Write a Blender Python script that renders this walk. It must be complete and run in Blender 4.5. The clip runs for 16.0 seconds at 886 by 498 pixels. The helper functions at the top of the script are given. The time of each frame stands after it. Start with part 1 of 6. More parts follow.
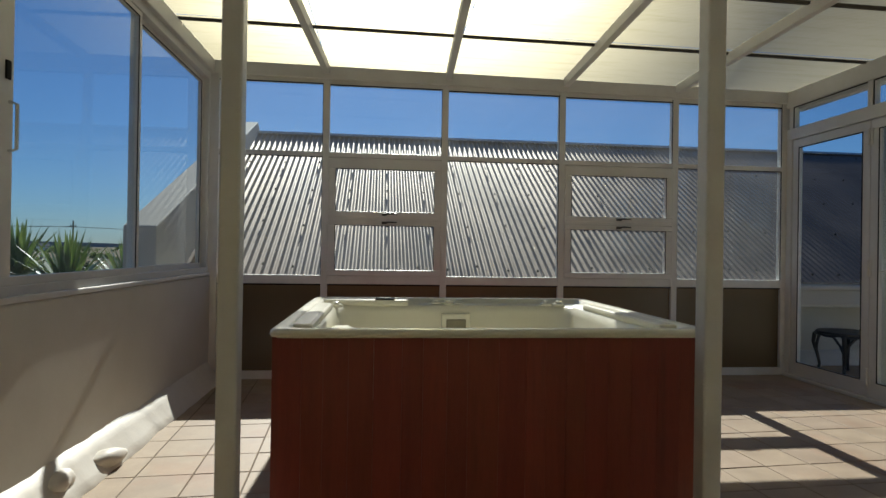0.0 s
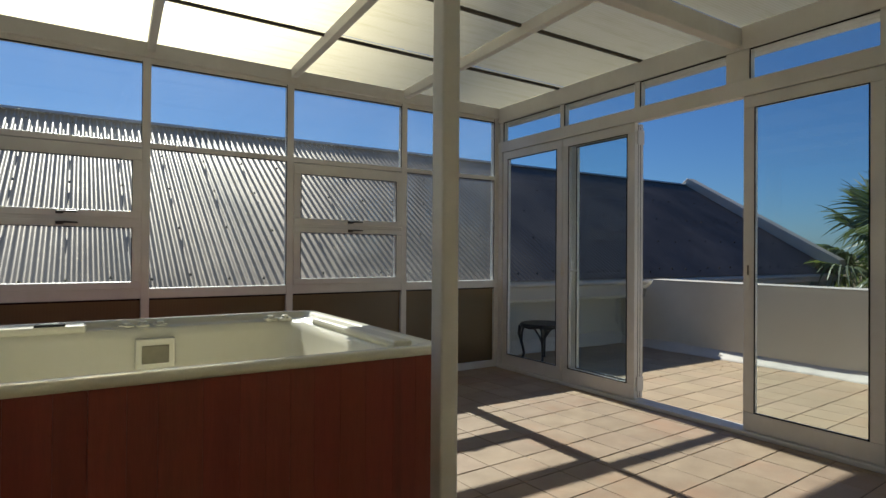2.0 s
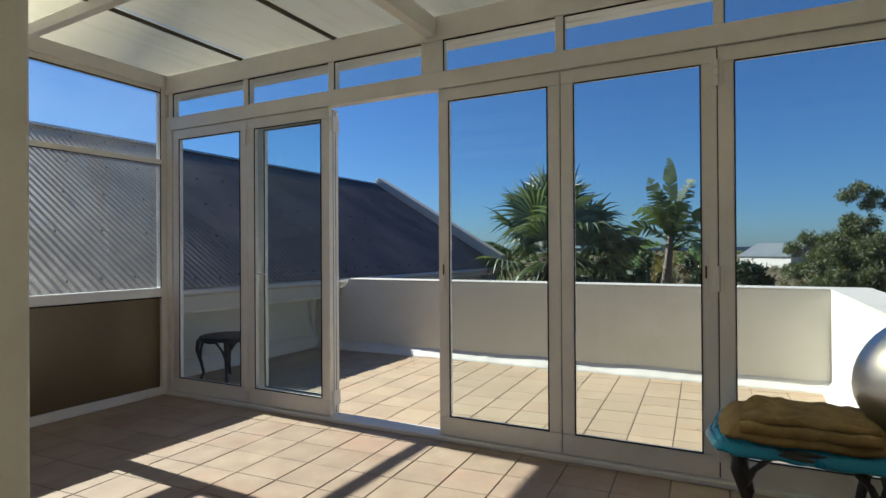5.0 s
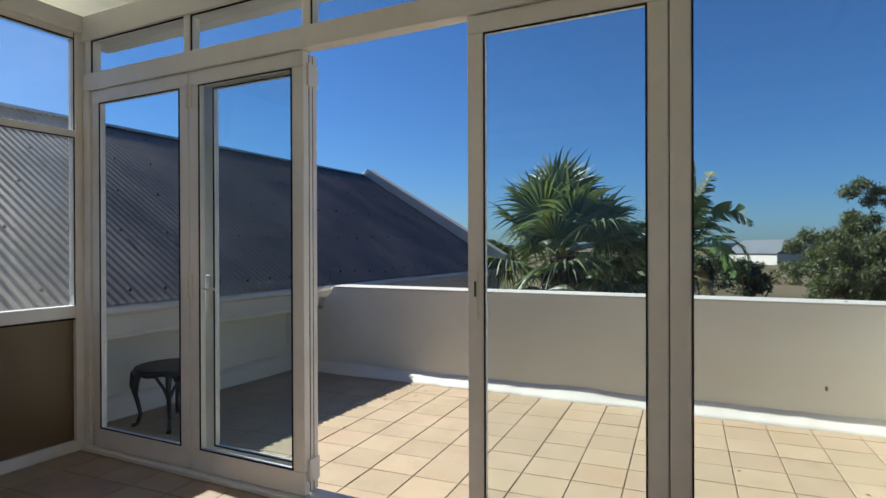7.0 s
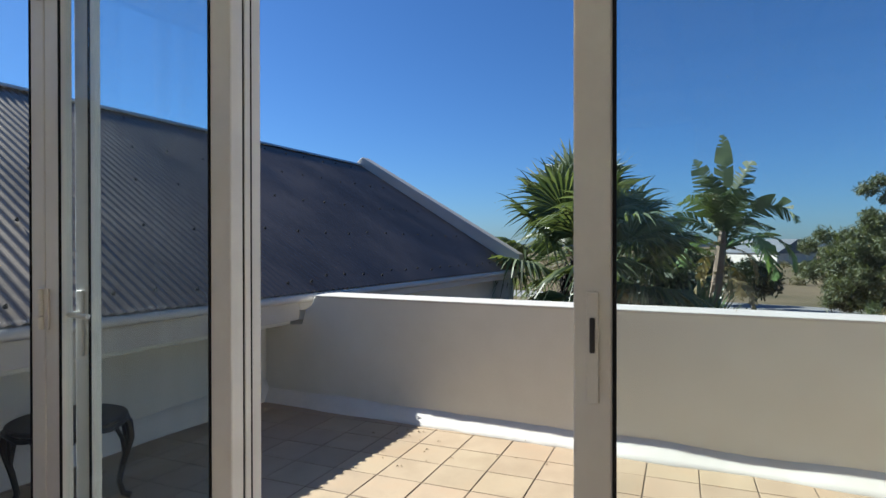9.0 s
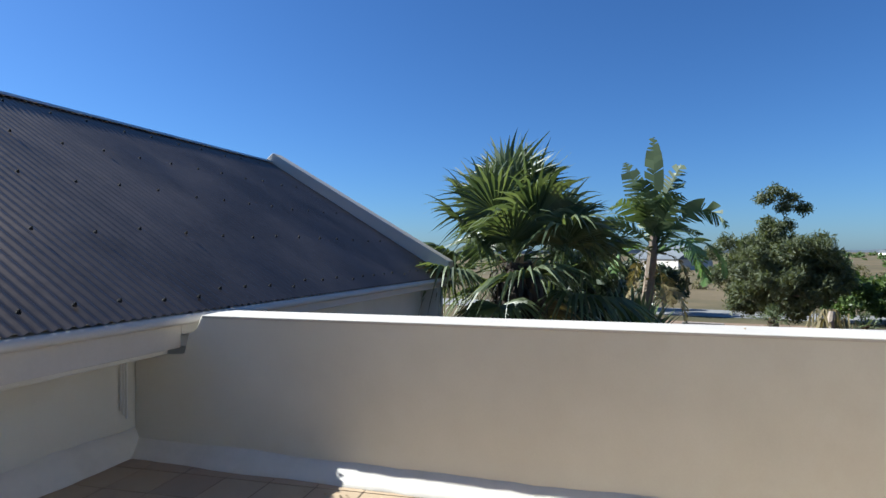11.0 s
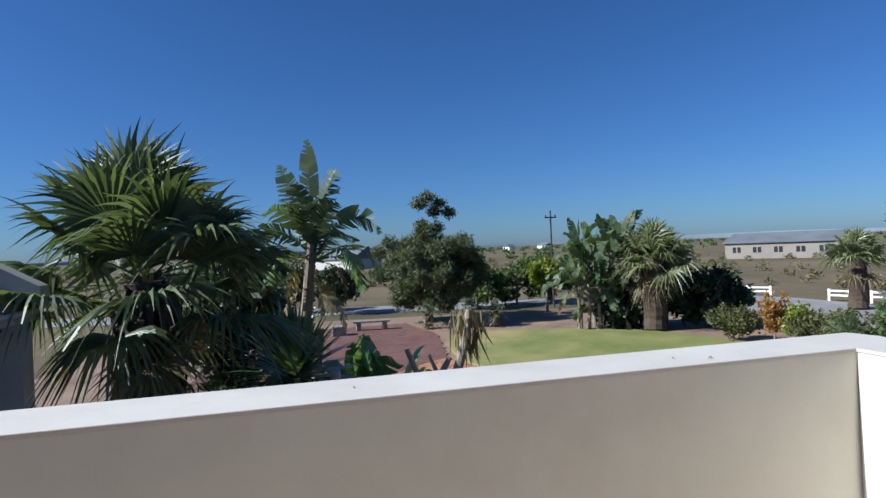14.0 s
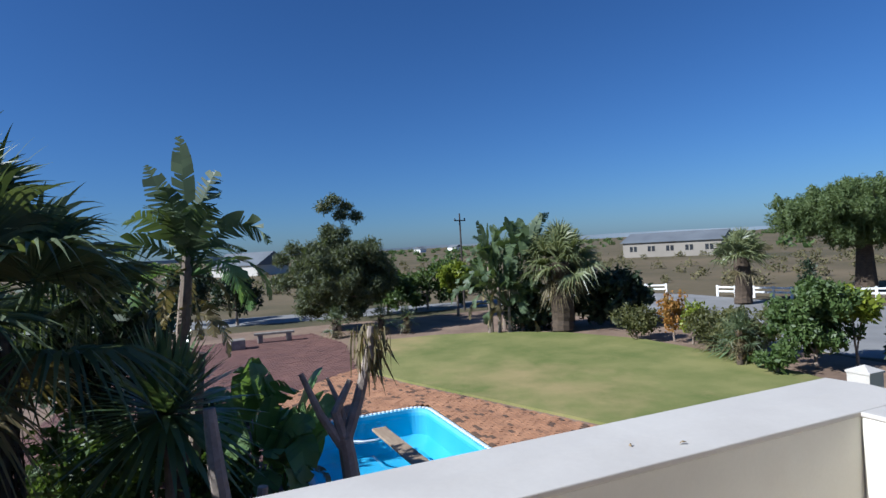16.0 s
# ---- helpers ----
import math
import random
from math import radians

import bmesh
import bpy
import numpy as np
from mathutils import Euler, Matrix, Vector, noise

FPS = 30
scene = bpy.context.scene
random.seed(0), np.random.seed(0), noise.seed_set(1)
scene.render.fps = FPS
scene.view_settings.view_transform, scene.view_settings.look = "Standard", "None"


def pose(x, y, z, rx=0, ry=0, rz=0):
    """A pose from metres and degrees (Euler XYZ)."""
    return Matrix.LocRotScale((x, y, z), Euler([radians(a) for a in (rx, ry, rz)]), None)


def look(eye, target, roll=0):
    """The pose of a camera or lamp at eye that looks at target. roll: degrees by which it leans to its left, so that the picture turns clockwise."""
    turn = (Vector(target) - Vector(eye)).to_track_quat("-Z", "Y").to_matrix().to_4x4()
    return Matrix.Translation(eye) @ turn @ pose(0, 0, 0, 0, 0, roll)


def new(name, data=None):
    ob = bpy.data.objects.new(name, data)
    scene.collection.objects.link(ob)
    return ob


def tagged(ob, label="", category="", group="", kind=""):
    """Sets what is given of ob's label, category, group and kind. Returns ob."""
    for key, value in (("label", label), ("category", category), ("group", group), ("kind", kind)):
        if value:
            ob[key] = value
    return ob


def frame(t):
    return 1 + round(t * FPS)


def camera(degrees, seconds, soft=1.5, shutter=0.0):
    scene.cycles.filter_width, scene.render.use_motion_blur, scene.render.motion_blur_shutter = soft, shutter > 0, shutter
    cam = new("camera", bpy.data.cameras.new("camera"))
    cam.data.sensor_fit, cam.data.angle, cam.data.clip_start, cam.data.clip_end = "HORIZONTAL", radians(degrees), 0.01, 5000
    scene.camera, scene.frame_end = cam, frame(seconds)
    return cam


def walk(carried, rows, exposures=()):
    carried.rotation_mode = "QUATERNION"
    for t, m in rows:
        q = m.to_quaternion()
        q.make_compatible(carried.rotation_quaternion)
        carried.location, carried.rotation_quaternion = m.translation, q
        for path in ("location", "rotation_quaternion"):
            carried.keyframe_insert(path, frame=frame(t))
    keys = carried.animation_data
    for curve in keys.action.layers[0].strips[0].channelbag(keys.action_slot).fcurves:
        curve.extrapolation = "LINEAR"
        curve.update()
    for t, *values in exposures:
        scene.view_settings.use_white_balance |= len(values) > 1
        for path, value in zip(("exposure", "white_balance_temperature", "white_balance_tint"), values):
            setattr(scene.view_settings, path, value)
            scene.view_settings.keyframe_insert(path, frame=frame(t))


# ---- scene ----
cam = camera(75.6, 16.0)

PATH = [
    (0, (0.682, 1.032, 1.207), (0.898, 3.02, 1.215), 0.9),
    (0.5, (0.715, 1.152, 1.217), (1.061, 3.122, 1.229), 0.9),
    (1, (0.743, 1.255, 1.205), (1.358, 3.158, 1.229), 0.8),
    (1.5, (0.82, 1.314, 1.27), (1.669, 3.124, 1.276), 0.7),
    (2, (0.834, 1.389, 1.259), (1.909, 3.076, 1.274), 0.4),
    (2.5, (0.837, 1.424, 1.283), (2.137, 2.944, 1.295), 0.3),
    (3, (0.838, 1.479, 1.288), (2.323, 2.818, 1.303), 0.0),
    (3.5, (0.866, 1.508, 1.284), (2.484, 2.682, 1.303), -0.1),
    (4, (0.972, 1.554, 1.274), (2.674, 2.604, 1.297), -0.3),
    (4.5, (1.176, 1.667, 1.276), (2.924, 2.638, 1.299), -0.3),
    (4.7, (1.244, 1.731, 1.273), (3.005, 2.678, 1.294), -0.3),
    (6.8, (2.351, 2.493, 1.36), (4.138, 3.39, 1.338), -0.2),
    (7, (2.442, 2.614, 1.343), (4.234, 3.502, 1.336), -0.2),
    (7.5, (2.711, 2.796, 1.335), (4.502, 3.685, 1.332), -0.2),
    (8, (3.022, 2.99, 1.353), (4.814, 3.878, 1.344), -0.1),
    (10.5, (4.345, 3.812, 1.295), (6.192, 4.577, 1.306), -0.5),
    (11, (4.478, 3.86, 1.309), (6.381, 4.474, 1.324), -0.3),
    (11.5, (4.674, 3.843, 1.337), (6.621, 4.3, 1.348), -0.8),
    (12, (4.83, 3.8, 1.354), (6.811, 4.07, 1.365), -0.7),
    (12.5, (4.97, 3.685, 1.389), (6.97, 3.72, 1.39), -1.2),
    (13, (5.096, 3.605, 1.387), (7.087, 3.407, 1.396), -2.1),
    (13.5, (5.288, 3.514, 1.423), (7.255, 3.152, 1.422), -2.1),
    (14, (5.451, 3.461, 1.437), (7.396, 2.996, 1.434), -2.4),
    (14.5, (5.637, 3.411, 1.482), (7.552, 2.833, 1.481), -3.0),
    (15, (5.822, 3.357, 1.514), (7.702, 2.675, 1.507), -3.3),
    (15.5, (6.046, 3.221, 1.536), (7.907, 2.489, 1.522), -3.4),
    (16, (6.262, 3.061, 1.536), (8.112, 2.301, 1.527), -3.3),
]
walk(cam, [(t, look(eye, target, roll)) for t, eye, target, roll in PATH],
     exposures=[(0.0, -0.05, 6000, 4), (1.5, 0.08, 6000, 4), (3.5, 0.45, 5900, 4), (4.5, 0.57, 5850, 4), (7.0, 0.64, 5800, 5), (10.5, 0.82, 5700, 5), (12.0, 0.74, 5650, 5), (13.5, 0.43, 5480, 8), (16.0, 0.25, 5380, 9)])

# ---- world, sun, exposure ----
SUN = Vector((0.03, 1.0, 0.755)).normalized()
world = bpy.data.worlds.new("sky")
scene.world = world
world.use_nodes = True
wn = world.node_tree
sky = wn.nodes.new("ShaderNodeTexSky")
sky.sky_type = "NISHITA"
sky.sun_disc = False
sky.sun_elevation = math.asin(SUN.z)
sky.sun_rotation = -math.atan2(SUN.x, SUN.y)
sky.altitude = 0
sky.air_density, sky.dust_density, sky.ozone_density = 1.0, 0.4, 5.0
deep = wn.nodes.new("ShaderNodeMix")
deep.data_type, deep.blend_type = "RGBA", "MULTIPLY"
deep.inputs[0].default_value, deep.inputs[7].default_value = 1.0, (0.63, 0.84, 1.12, 1)
wn.links.new(sky.outputs[0], deep.inputs[6])
wn.links.new(deep.outputs[2], wn.nodes["Background"].inputs[0])
wn.nodes["Background"].inputs[1].default_value = 0.058
sun_data = bpy.data.lights.new("sun", "SUN")
sun_data.energy, sun_data.angle, sun_data.color = 6.4, radians(0.5), (1.0, 0.93, 0.82)
sun_lamp = new("sun", sun_data)
sun_lamp.matrix_world = look(SUN * 50, (0, 0, 0))


# ---- materials ----
def node(nt, kind, **inputs):
    n = nt.nodes.new(kind)
    for k, v in inputs.items():
        n.inputs[k.replace("_", " ")].default_value = v
    return n


def ramp(nt, fac, stops):
    r = nt.nodes.new("ShaderNodeValToRGB")
    while len(r.color_ramp.elements) < len(stops):
        r.color_ramp.elements.new(0.5)
    for e, (p, c) in zip(r.color_ramp.elements, stops):
        e.position, e.color = p, (*c, 1) if len(c) == 3 else c
    nt.links.new(fac, r.inputs[0])
    return r.outputs[0]


def mixed(nt, fac, a, b, mode="MIX"):
    m = nt.nodes.new("ShaderNodeMix")
    m.data_type, m.blend_type = "RGBA", mode
    for sock, v in ((m.inputs[0], fac), (m.inputs[6], a), (m.inputs[7], b)):
        if isinstance(v, (int, float)):
            sock.default_value = v
        elif isinstance(v, tuple):
            sock.default_value = (*v, 1)
        else:
            nt.links.new(v, sock)
    return m.outputs[2]


def surface(name, c1, c2, scale=6.0, rough=0.6, metal=0.0, bump=0.15, fine=60.0, stain=None, stain_scale=1.2,
            stain_amount=0.5, vary=0.0, stretch=(1, 1, 1), world_space=True, spec=0.5, rough_vary=0.12, odd=None):
    """Two scales of colour noise, optional stains, fine relief."""
    m = bpy.data.materials.new(name)
    m.use_nodes = True
    nt = m.node_tree
    b = nt.nodes["Principled BSDF"]
    if world_space:
        co = nt.nodes.new("ShaderNodeNewGeometry").outputs["Position"]
    else:
        co = nt.nodes.new("ShaderNodeTexCoord").outputs["Object"]
    mp = node(nt, "ShaderNodeMapping", Scale=stretch)
    nt.links.new(co, mp.inputs[0])
    co = mp.outputs[0]
    big = node(nt, "ShaderNodeTexNoise", Scale=scale, Detail=6.0, Roughness=0.6)
    small = node(nt, "ShaderNodeTexNoise", Scale=fine, Detail=4.0, Roughness=0.7)
    for t in (big, small):
        nt.links.new(co, t.inputs["Vector"])
    f = nt.nodes.new("ShaderNodeMath")
    f.operation = "MULTIPLY_ADD"
    f.inputs[1].default_value, f.inputs[2].default_value = 0.35, -0.17
    nt.links.new(small.outputs[0], f.inputs[0])
    g = nt.nodes.new("ShaderNodeMath")
    g.operation = "ADD"
    nt.links.new(big.outputs[0], g.inputs[0])
    nt.links.new(f.outputs[0], g.inputs[1])
    col = ramp(nt, g.outputs[0], [(0.3, c1), (0.7, c2)])
    if stain:
        s = node(nt, "ShaderNodeTexNoise", Scale=stain_scale, Detail=8.0, Roughness=0.65)
        nt.links.new(co, s.inputs["Vector"])
        fac = ramp(nt, s.outputs[0], [(0.52, (0, 0, 0)), (0.7, (stain_amount,) * 3)])
        col = mixed(nt, fac, col, stain)
    if odd:
        isl = nt.nodes.new("ShaderNodeNewGeometry").outputs["Random Per Island"]
        col = mixed(nt, ramp(nt, isl, [(0.88, (0, 0, 0)), (0.92, (0.85, 0.85, 0.85))]), col, odd)
    if vary:
        info = nt.nodes.new("ShaderNodeObjectInfo")
        hsv = node(nt, "ShaderNodeHueSaturation")
        v = nt.nodes.new("ShaderNodeMapRange")
        v.inputs[3].default_value, v.inputs[4].default_value = 1 - vary, 1 + vary
        nt.links.new(info.outputs["Random"], v.inputs[0])
        nt.links.new(v.outputs[0], hsv.inputs["Value"])
        h = nt.nodes.new("ShaderNodeMapRange")
        h.inputs[3].default_value, h.inputs[4].default_value = 0.5 - vary * 0.06, 0.5 + vary * 0.06
        w = nt.nodes.new("ShaderNodeMath")
        w.operation = "FRACT"
        k = nt.nodes.new("ShaderNodeMath")
        k.operation = "MULTIPLY"
        k.inputs[1].default_value = 7.31
        nt.links.new(info.outputs["Random"], k.inputs[0])
        nt.links.new(k.outputs[0], w.inputs[0])
        nt.links.new(w.outputs[0], h.inputs[0])
        nt.links.new(h.outputs[0], hsv.inputs["Hue"])
        nt.links.new(col, hsv.inputs["Color"])
        col = hsv.outputs[0]
    nt.links.new(col, b.inputs["Base Color"])
    r = nt.nodes.new("ShaderNodeMapRange")
    r.inputs[3].default_value, r.inputs[4].default_value = max(0.03, rough - rough_vary), min(1, rough + rough_vary)
    nt.links.new(g.outputs[0], r.inputs[0])
    nt.links.new(r.outputs[0], b.inputs["Roughness"])
    b.inputs["Metallic"].default_value = metal
    b.inputs["Specular IOR Level"].default_value = spec
    if bump:
        bp = node(nt, "ShaderNodeBump", Strength=bump, Distance=0.01)
        nt.links.new(g.outputs[0], bp.inputs["Height"])
        nt.links.new(bp.outputs[0], b.inputs["Normal"])
    return m


def foliage(name, c1, c2, rough=0.45, through_light=0.35):
    """Leaves: colour varies from leaf to leaf, some light comes through."""
    m = bpy.data.materials.new(name)
    m.use_nodes = True
    nt = m.node_tree
    b = nt.nodes["Principled BSDF"]
    isl = nt.nodes.new("ShaderNodeNewGeometry").outputs["Random Per Island"]
    n = node(nt, "ShaderNodeTexNoise", Scale=1.6, Detail=3.0)
    nt.links.new(nt.nodes.new("ShaderNodeNewGeometry").outputs["Position"], n.inputs["Vector"])
    a = nt.nodes.new("ShaderNodeMath")
    a.operation = "MULTIPLY_ADD"
    a.inputs[1].default_value = 0.5
    nt.links.new(isl, a.inputs[0])
    k = nt.nodes.new("ShaderNodeMath")
    k.operation = "MULTIPLY"
    k.inputs[1].default_value = 0.6
    nt.links.new(n.outputs[0], k.inputs[0])
    nt.links.new(k.outputs[0], a.inputs[2])
    col = ramp(nt, a.outputs[0], [(0.2, c1), (0.85, c2)])
    nt.links.new(col, b.inputs["Base Color"])
    b.inputs["Roughness"].default_value = rough
    tr = nt.nodes.new("ShaderNodeBsdfTranslucent")
    nt.links.new(mixed(nt, 1.0, col, (1.0, 1.0, 0.45), "MULTIPLY"), tr.inputs[0])
    mx = nt.nodes.new("ShaderNodeMixShader")
    mx.inputs[0].default_value = through_light
    nt.links.new(b.outputs[0], mx.inputs[1])
    nt.links.new(tr.outputs[0], mx.inputs[2])
    nt.links.new(mx.outputs[0], nt.nodes["Material Output"].inputs[0])
    return m


def pane_glass(name, tint=(0.93, 0.96, 0.96), dirt=0.05):
    """Clear glass with a thin uneven film of dust."""
    m = bpy.data.materials.new(name)
    m.use_nodes = True
    nt = m.node_tree
    nt.nodes.remove(nt.nodes["Principled BSDF"])
    t = nt.nodes.new("ShaderNodeBsdfTransparent")
    t.inputs[0].default_value = (*tint, 1)
    g = nt.nodes.new("ShaderNodeBsdfGlossy")
    g.inputs["Roughness"].default_value = 0.01
    lw = nt.nodes.new("ShaderNodeLayerWeight")
    pw = nt.nodes.new("ShaderNodeMath")
    pw.operation = "POWER"
    pw.inputs[1].default_value = 5.0
    nt.links.new(lw.outputs["Facing"], pw.inputs[0])
    k = nt.nodes.new("ShaderNodeMath")
    k.operation = "MULTIPLY_ADD"
    k.inputs[1].default_value, k.inputs[2].default_value = 0.6, 0.022
    nt.links.new(pw.outputs[0], k.inputs[0])
    mx = nt.nodes.new("ShaderNodeMixShader")
    nt.links.new(k.outputs[0], mx.inputs[0])
    nt.links.new(t.outputs[0], mx.inputs[1])
    nt.links.new(g.outputs[0], mx.inputs[2])
    dust = nt.nodes.new("ShaderNodeBsdfTranslucent")
    dust.inputs[0].default_value = (0.85, 0.84, 0.80, 1)
    co = nt.nodes.new("ShaderNodeNewGeometry").outputs["Position"]
    film = node(nt, "ShaderNodeTexNoise", Scale=1.4, Detail=7.0, Roughness=0.6)
    nt.links.new(co, film.inputs["Vector"])
    amount = nt.nodes.new("ShaderNodeMapRange")
    amount.inputs[1].default_value, amount.inputs[2].default_value = 0.35, 0.75
    amount.inputs[3].default_value, amount.inputs[4].default_value = dirt * 0.35, dirt
    nt.links.new(film.outputs[0], amount.inputs[0])
    md = nt.nodes.new("ShaderNodeMixShader")
    nt.links.new(amount.outputs[0], md.inputs[0])
    nt.links.new(mx.outputs[0], md.inputs[1])
    nt.links.new(dust.outputs[0], md.inputs[2])
    nt.links.new(md.outputs[0], nt.nodes["Material Output"].inputs[0])
    return m


def sheet_plastic(name, colour, dark, through_light, rib_axis, rib, clear=0.05, dirt=(0.35, 0.3, 0.12), forward=0.0):
    """Multiwall plastic: light passes scattered; ribs, runs of dirt."""
    m = bpy.data.materials.new(name)
    m.use_nodes = True
    nt = m.node_tree
    b = nt.nodes["Principled BSDF"]
    co = nt.nodes.new("ShaderNodeNewGeometry").outputs["Position"]
    wv = node(nt, "ShaderNodeTexWave", Scale=rib, Distortion=0.0)
    wv.bands_direction = rib_axis
    nt.links.new(co, wv.inputs["Vector"])
    st = node(nt, "ShaderNodeMapping", Scale=(1.0, 9.0, 1.0) if rib_axis == "Y" else (9.0, 1.0, 1.0))
    nt.links.new(co, st.inputs[0])
    n = node(nt, "ShaderNodeTexNoise", Scale=1.3, Detail=9.0, Roughness=0.72)
    nt.links.new(st.outputs[0], n.inputs["Vector"])
    n2 = node(nt, "ShaderNodeTexNoise", Scale=0.9, Detail=5.0)
    nt.links.new(co, n2.inputs["Vector"])
    base = mixed(nt, ramp(nt, wv.outputs[0], [(0.0, (0.0, 0, 0)), (1.0, (0.55, 0.55, 0.55))]), colour, dark)
    base = mixed(nt, ramp(nt, n.outputs[0], [(0.5, (0, 0, 0)), (0.74, (0.4, 0.4, 0.4))]), base, dirt)
    base = mixed(nt, ramp(nt, n2.outputs[0], [(0.5, (0, 0, 0)), (0.8, (0.3, 0.3, 0.3))]), base, dirt)
    nt.links.new(base, b.inputs["Base Color"])
    b.inputs["Roughness"].default_value = 0.25
    tr = nt.nodes.new("ShaderNodeBsdfTranslucent")
    nt.links.new(base, tr.inputs[0])
    tp = nt.nodes.new("ShaderNodeBsdfTransparent")
    tp.inputs[0].default_value = (*colour, 1)
    rf = node(nt, "ShaderNodeBsdfRefraction", Roughness=1.0, IOR=1.22)
    nt.links.new(base, rf.inputs[0])
    m0 = nt.nodes.new("ShaderNodeMixShader")
    m0.inputs[0].default_value = forward
    nt.links.new(tr.outputs[0], m0.inputs[1])
    nt.links.new(rf.outputs[0], m0.inputs[2])
    m1 = nt.nodes.new("ShaderNodeMixShader")
    m1.inputs[0].default_value = through_light
    nt.links.new(b.outputs[0], m1.inputs[1])
    nt.links.new(m0.outputs[0], m1.inputs[2])
    m2 = nt.nodes.new("ShaderNodeMixShader")
    m2.inputs[0].default_value = clear
    nt.links.new(m1.outputs[0], m2.inputs[1])
    nt.links.new(tp.outputs[0], m2.inputs[2])
    nt.links.new(m2.outputs[0], nt.nodes["Material Output"].inputs[0])
    return m


PAINT = surface("white_frame_paint", (0.64, 0.63, 0.61), (0.72, 0.71, 0.69), 3, 0.42, bump=0.02, fine=40, stain=(0.5, 0.45, 0.38), stain_scale=5, stain_amount=0.25)
PLASTER = surface("cream_plaster", (0.60, 0.575, 0.50), (0.67, 0.645, 0.57), 1.5, 0.85, bump=0.12, fine=90, stain=(0.5, 0.44, 0.36), stain_scale=0.9, stain_amount=0.35)
COPING = surface("white_coping_paint", (0.47, 0.435, 0.39), (0.54, 0.505, 0.455), 2.5, 0.75, bump=0.12, fine=50, stain=(0.5, 0.46, 0.42), stain_scale=3, stain_amount=0.4)
SEALER = surface("white_waterproofing", (0.64, 0.60, 0.53), (0.73, 0.69, 0.62), 4, 0.55, bump=0.5, fine=18, stain=(0.55, 0.5, 0.42), stain_scale=4, stain_amount=0.3)
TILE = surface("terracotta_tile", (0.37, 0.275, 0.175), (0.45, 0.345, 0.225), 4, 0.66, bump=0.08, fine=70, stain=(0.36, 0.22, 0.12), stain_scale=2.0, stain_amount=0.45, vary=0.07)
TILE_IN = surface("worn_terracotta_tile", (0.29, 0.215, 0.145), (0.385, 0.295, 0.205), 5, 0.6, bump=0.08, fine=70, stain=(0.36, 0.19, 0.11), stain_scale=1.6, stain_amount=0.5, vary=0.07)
GROUT = surface("dark_grout", (0.10, 0.075, 0.05), (0.18, 0.135, 0.09), 9, 0.9)
GALV = surface("galvanised_sheet", (0.172, 0.130, 0.101), (0.265, 0.204, 0.162), 1.2, 0.35, metal=0.94, bump=0.05, fine=25, stain=(0.17, 0.15, 0.145), stain_scale=0.7, stain_amount=0.5, stretch=(1, 0.25, 1))
FLASHING = surface("bent_flashing", (0.50, 0.49, 0.47), (0.66, 0.65, 0.63), 3, 0.45, metal=0.35, bump=0.5, fine=6)
DARK_METAL = surface("black_cast_iron", (0.012, 0.012, 0.013), (0.03, 0.029, 0.028), 8, 0.42, bump=0.15, fine=50)
JOINT_STRIP = surface("brown_joint_strip", (0.045, 0.036, 0.024), (0.09, 0.07, 0.045), 6, 0.6, bump=0.1, fine=30)
RUBBER = surface("black_gasket", (0.01, 0.01, 0.01), (0.02, 0.02, 0.02), 8, 0.85, bump=0.0, spec=0.15)
CHROME = surface("satin_metal", (0.55, 0.55, 0.55), (0.65, 0.65, 0.65), 8, 0.25, metal=1.0, bump=0.0)
SHELL = surface("cream_acrylic", (0.74, 0.71, 0.56), (0.78, 0.75, 0.62), 1.5, 0.22, bump=0.02, fine=20, rough_vary=0.05)
REDWOOD = surface("red_stained_boards", (0.185, 0.030, 0.017), (0.26, 0.052, 0.027), 2.0, 0.45, bump=0.12, fine=30, stretch=(6, 6, 0.5), vary=0.06, stain=(0.08, 0.015, 0.01), stain_scale=2.0, stain_amount=0.5)
GLASS = pane_glass("dusty_window_glass", dirt=0.03)
DOOR_GLASS = pane_glass("door_glass", dirt=0.005)
ROOF_SHEET = sheet_plastic("cream_polycarbonate", (0.64, 0.58, 0.41), (0.54, 0.48, 0.31), 0.47, "Y", 14.0, clear=0.01, forward=0.74)
BRONZE_SHEET = sheet_plastic("bronze_polycarbonate", (0.21, 0.155, 0.09), (0.19, 0.14, 0.08), 0.38, "X", 14.0, clear=0.05, dirt=(0.2, 0.16, 0.1))
TOWEL = surface("olive_towel", (0.13, 0.09, 0.035), (0.22, 0.16, 0.07), 9, 0.95, bump=0.9, fine=160, spec=0.1)
BUBBLE = surface("blue_bubble_cover", (0.008, 0.15, 0.27), (0.015, 0.26, 0.42), 3, 0.3, bump=0.1, fine=20)
STEEL = surface("brushed_steel_hood", (0.46, 0.46, 0.46), (0.58, 0.58, 0.58), 3, 0.36, metal=1.0, bump=0.03, fine=30, stretch=(0.3, 3, 3))
GREEN_LCD = surface("display_green", (0.03, 0.10, 0.06), (0.05, 0.16, 0.09), 20, 0.2, bump=0)
GRASS = surface("mown_lawn", (0.125, 0.15, 0.045), (0.235, 0.225, 0.085), 0.5, 0.95, bump=1.0, fine=26, stain=(0.34, 0.26, 0.125), stain_scale=0.2, stain_amount=0.75, spec=0.1)
VELD = surface("dry_veld", (0.085, 0.072, 0.042), (0.17, 0.132, 0.082), 0.05, 0.95, bump=0.6, fine=2.0, stain=(0.055, 0.06, 0.03), stain_scale=0.03, stain_amount=0.85, spec=0.1)
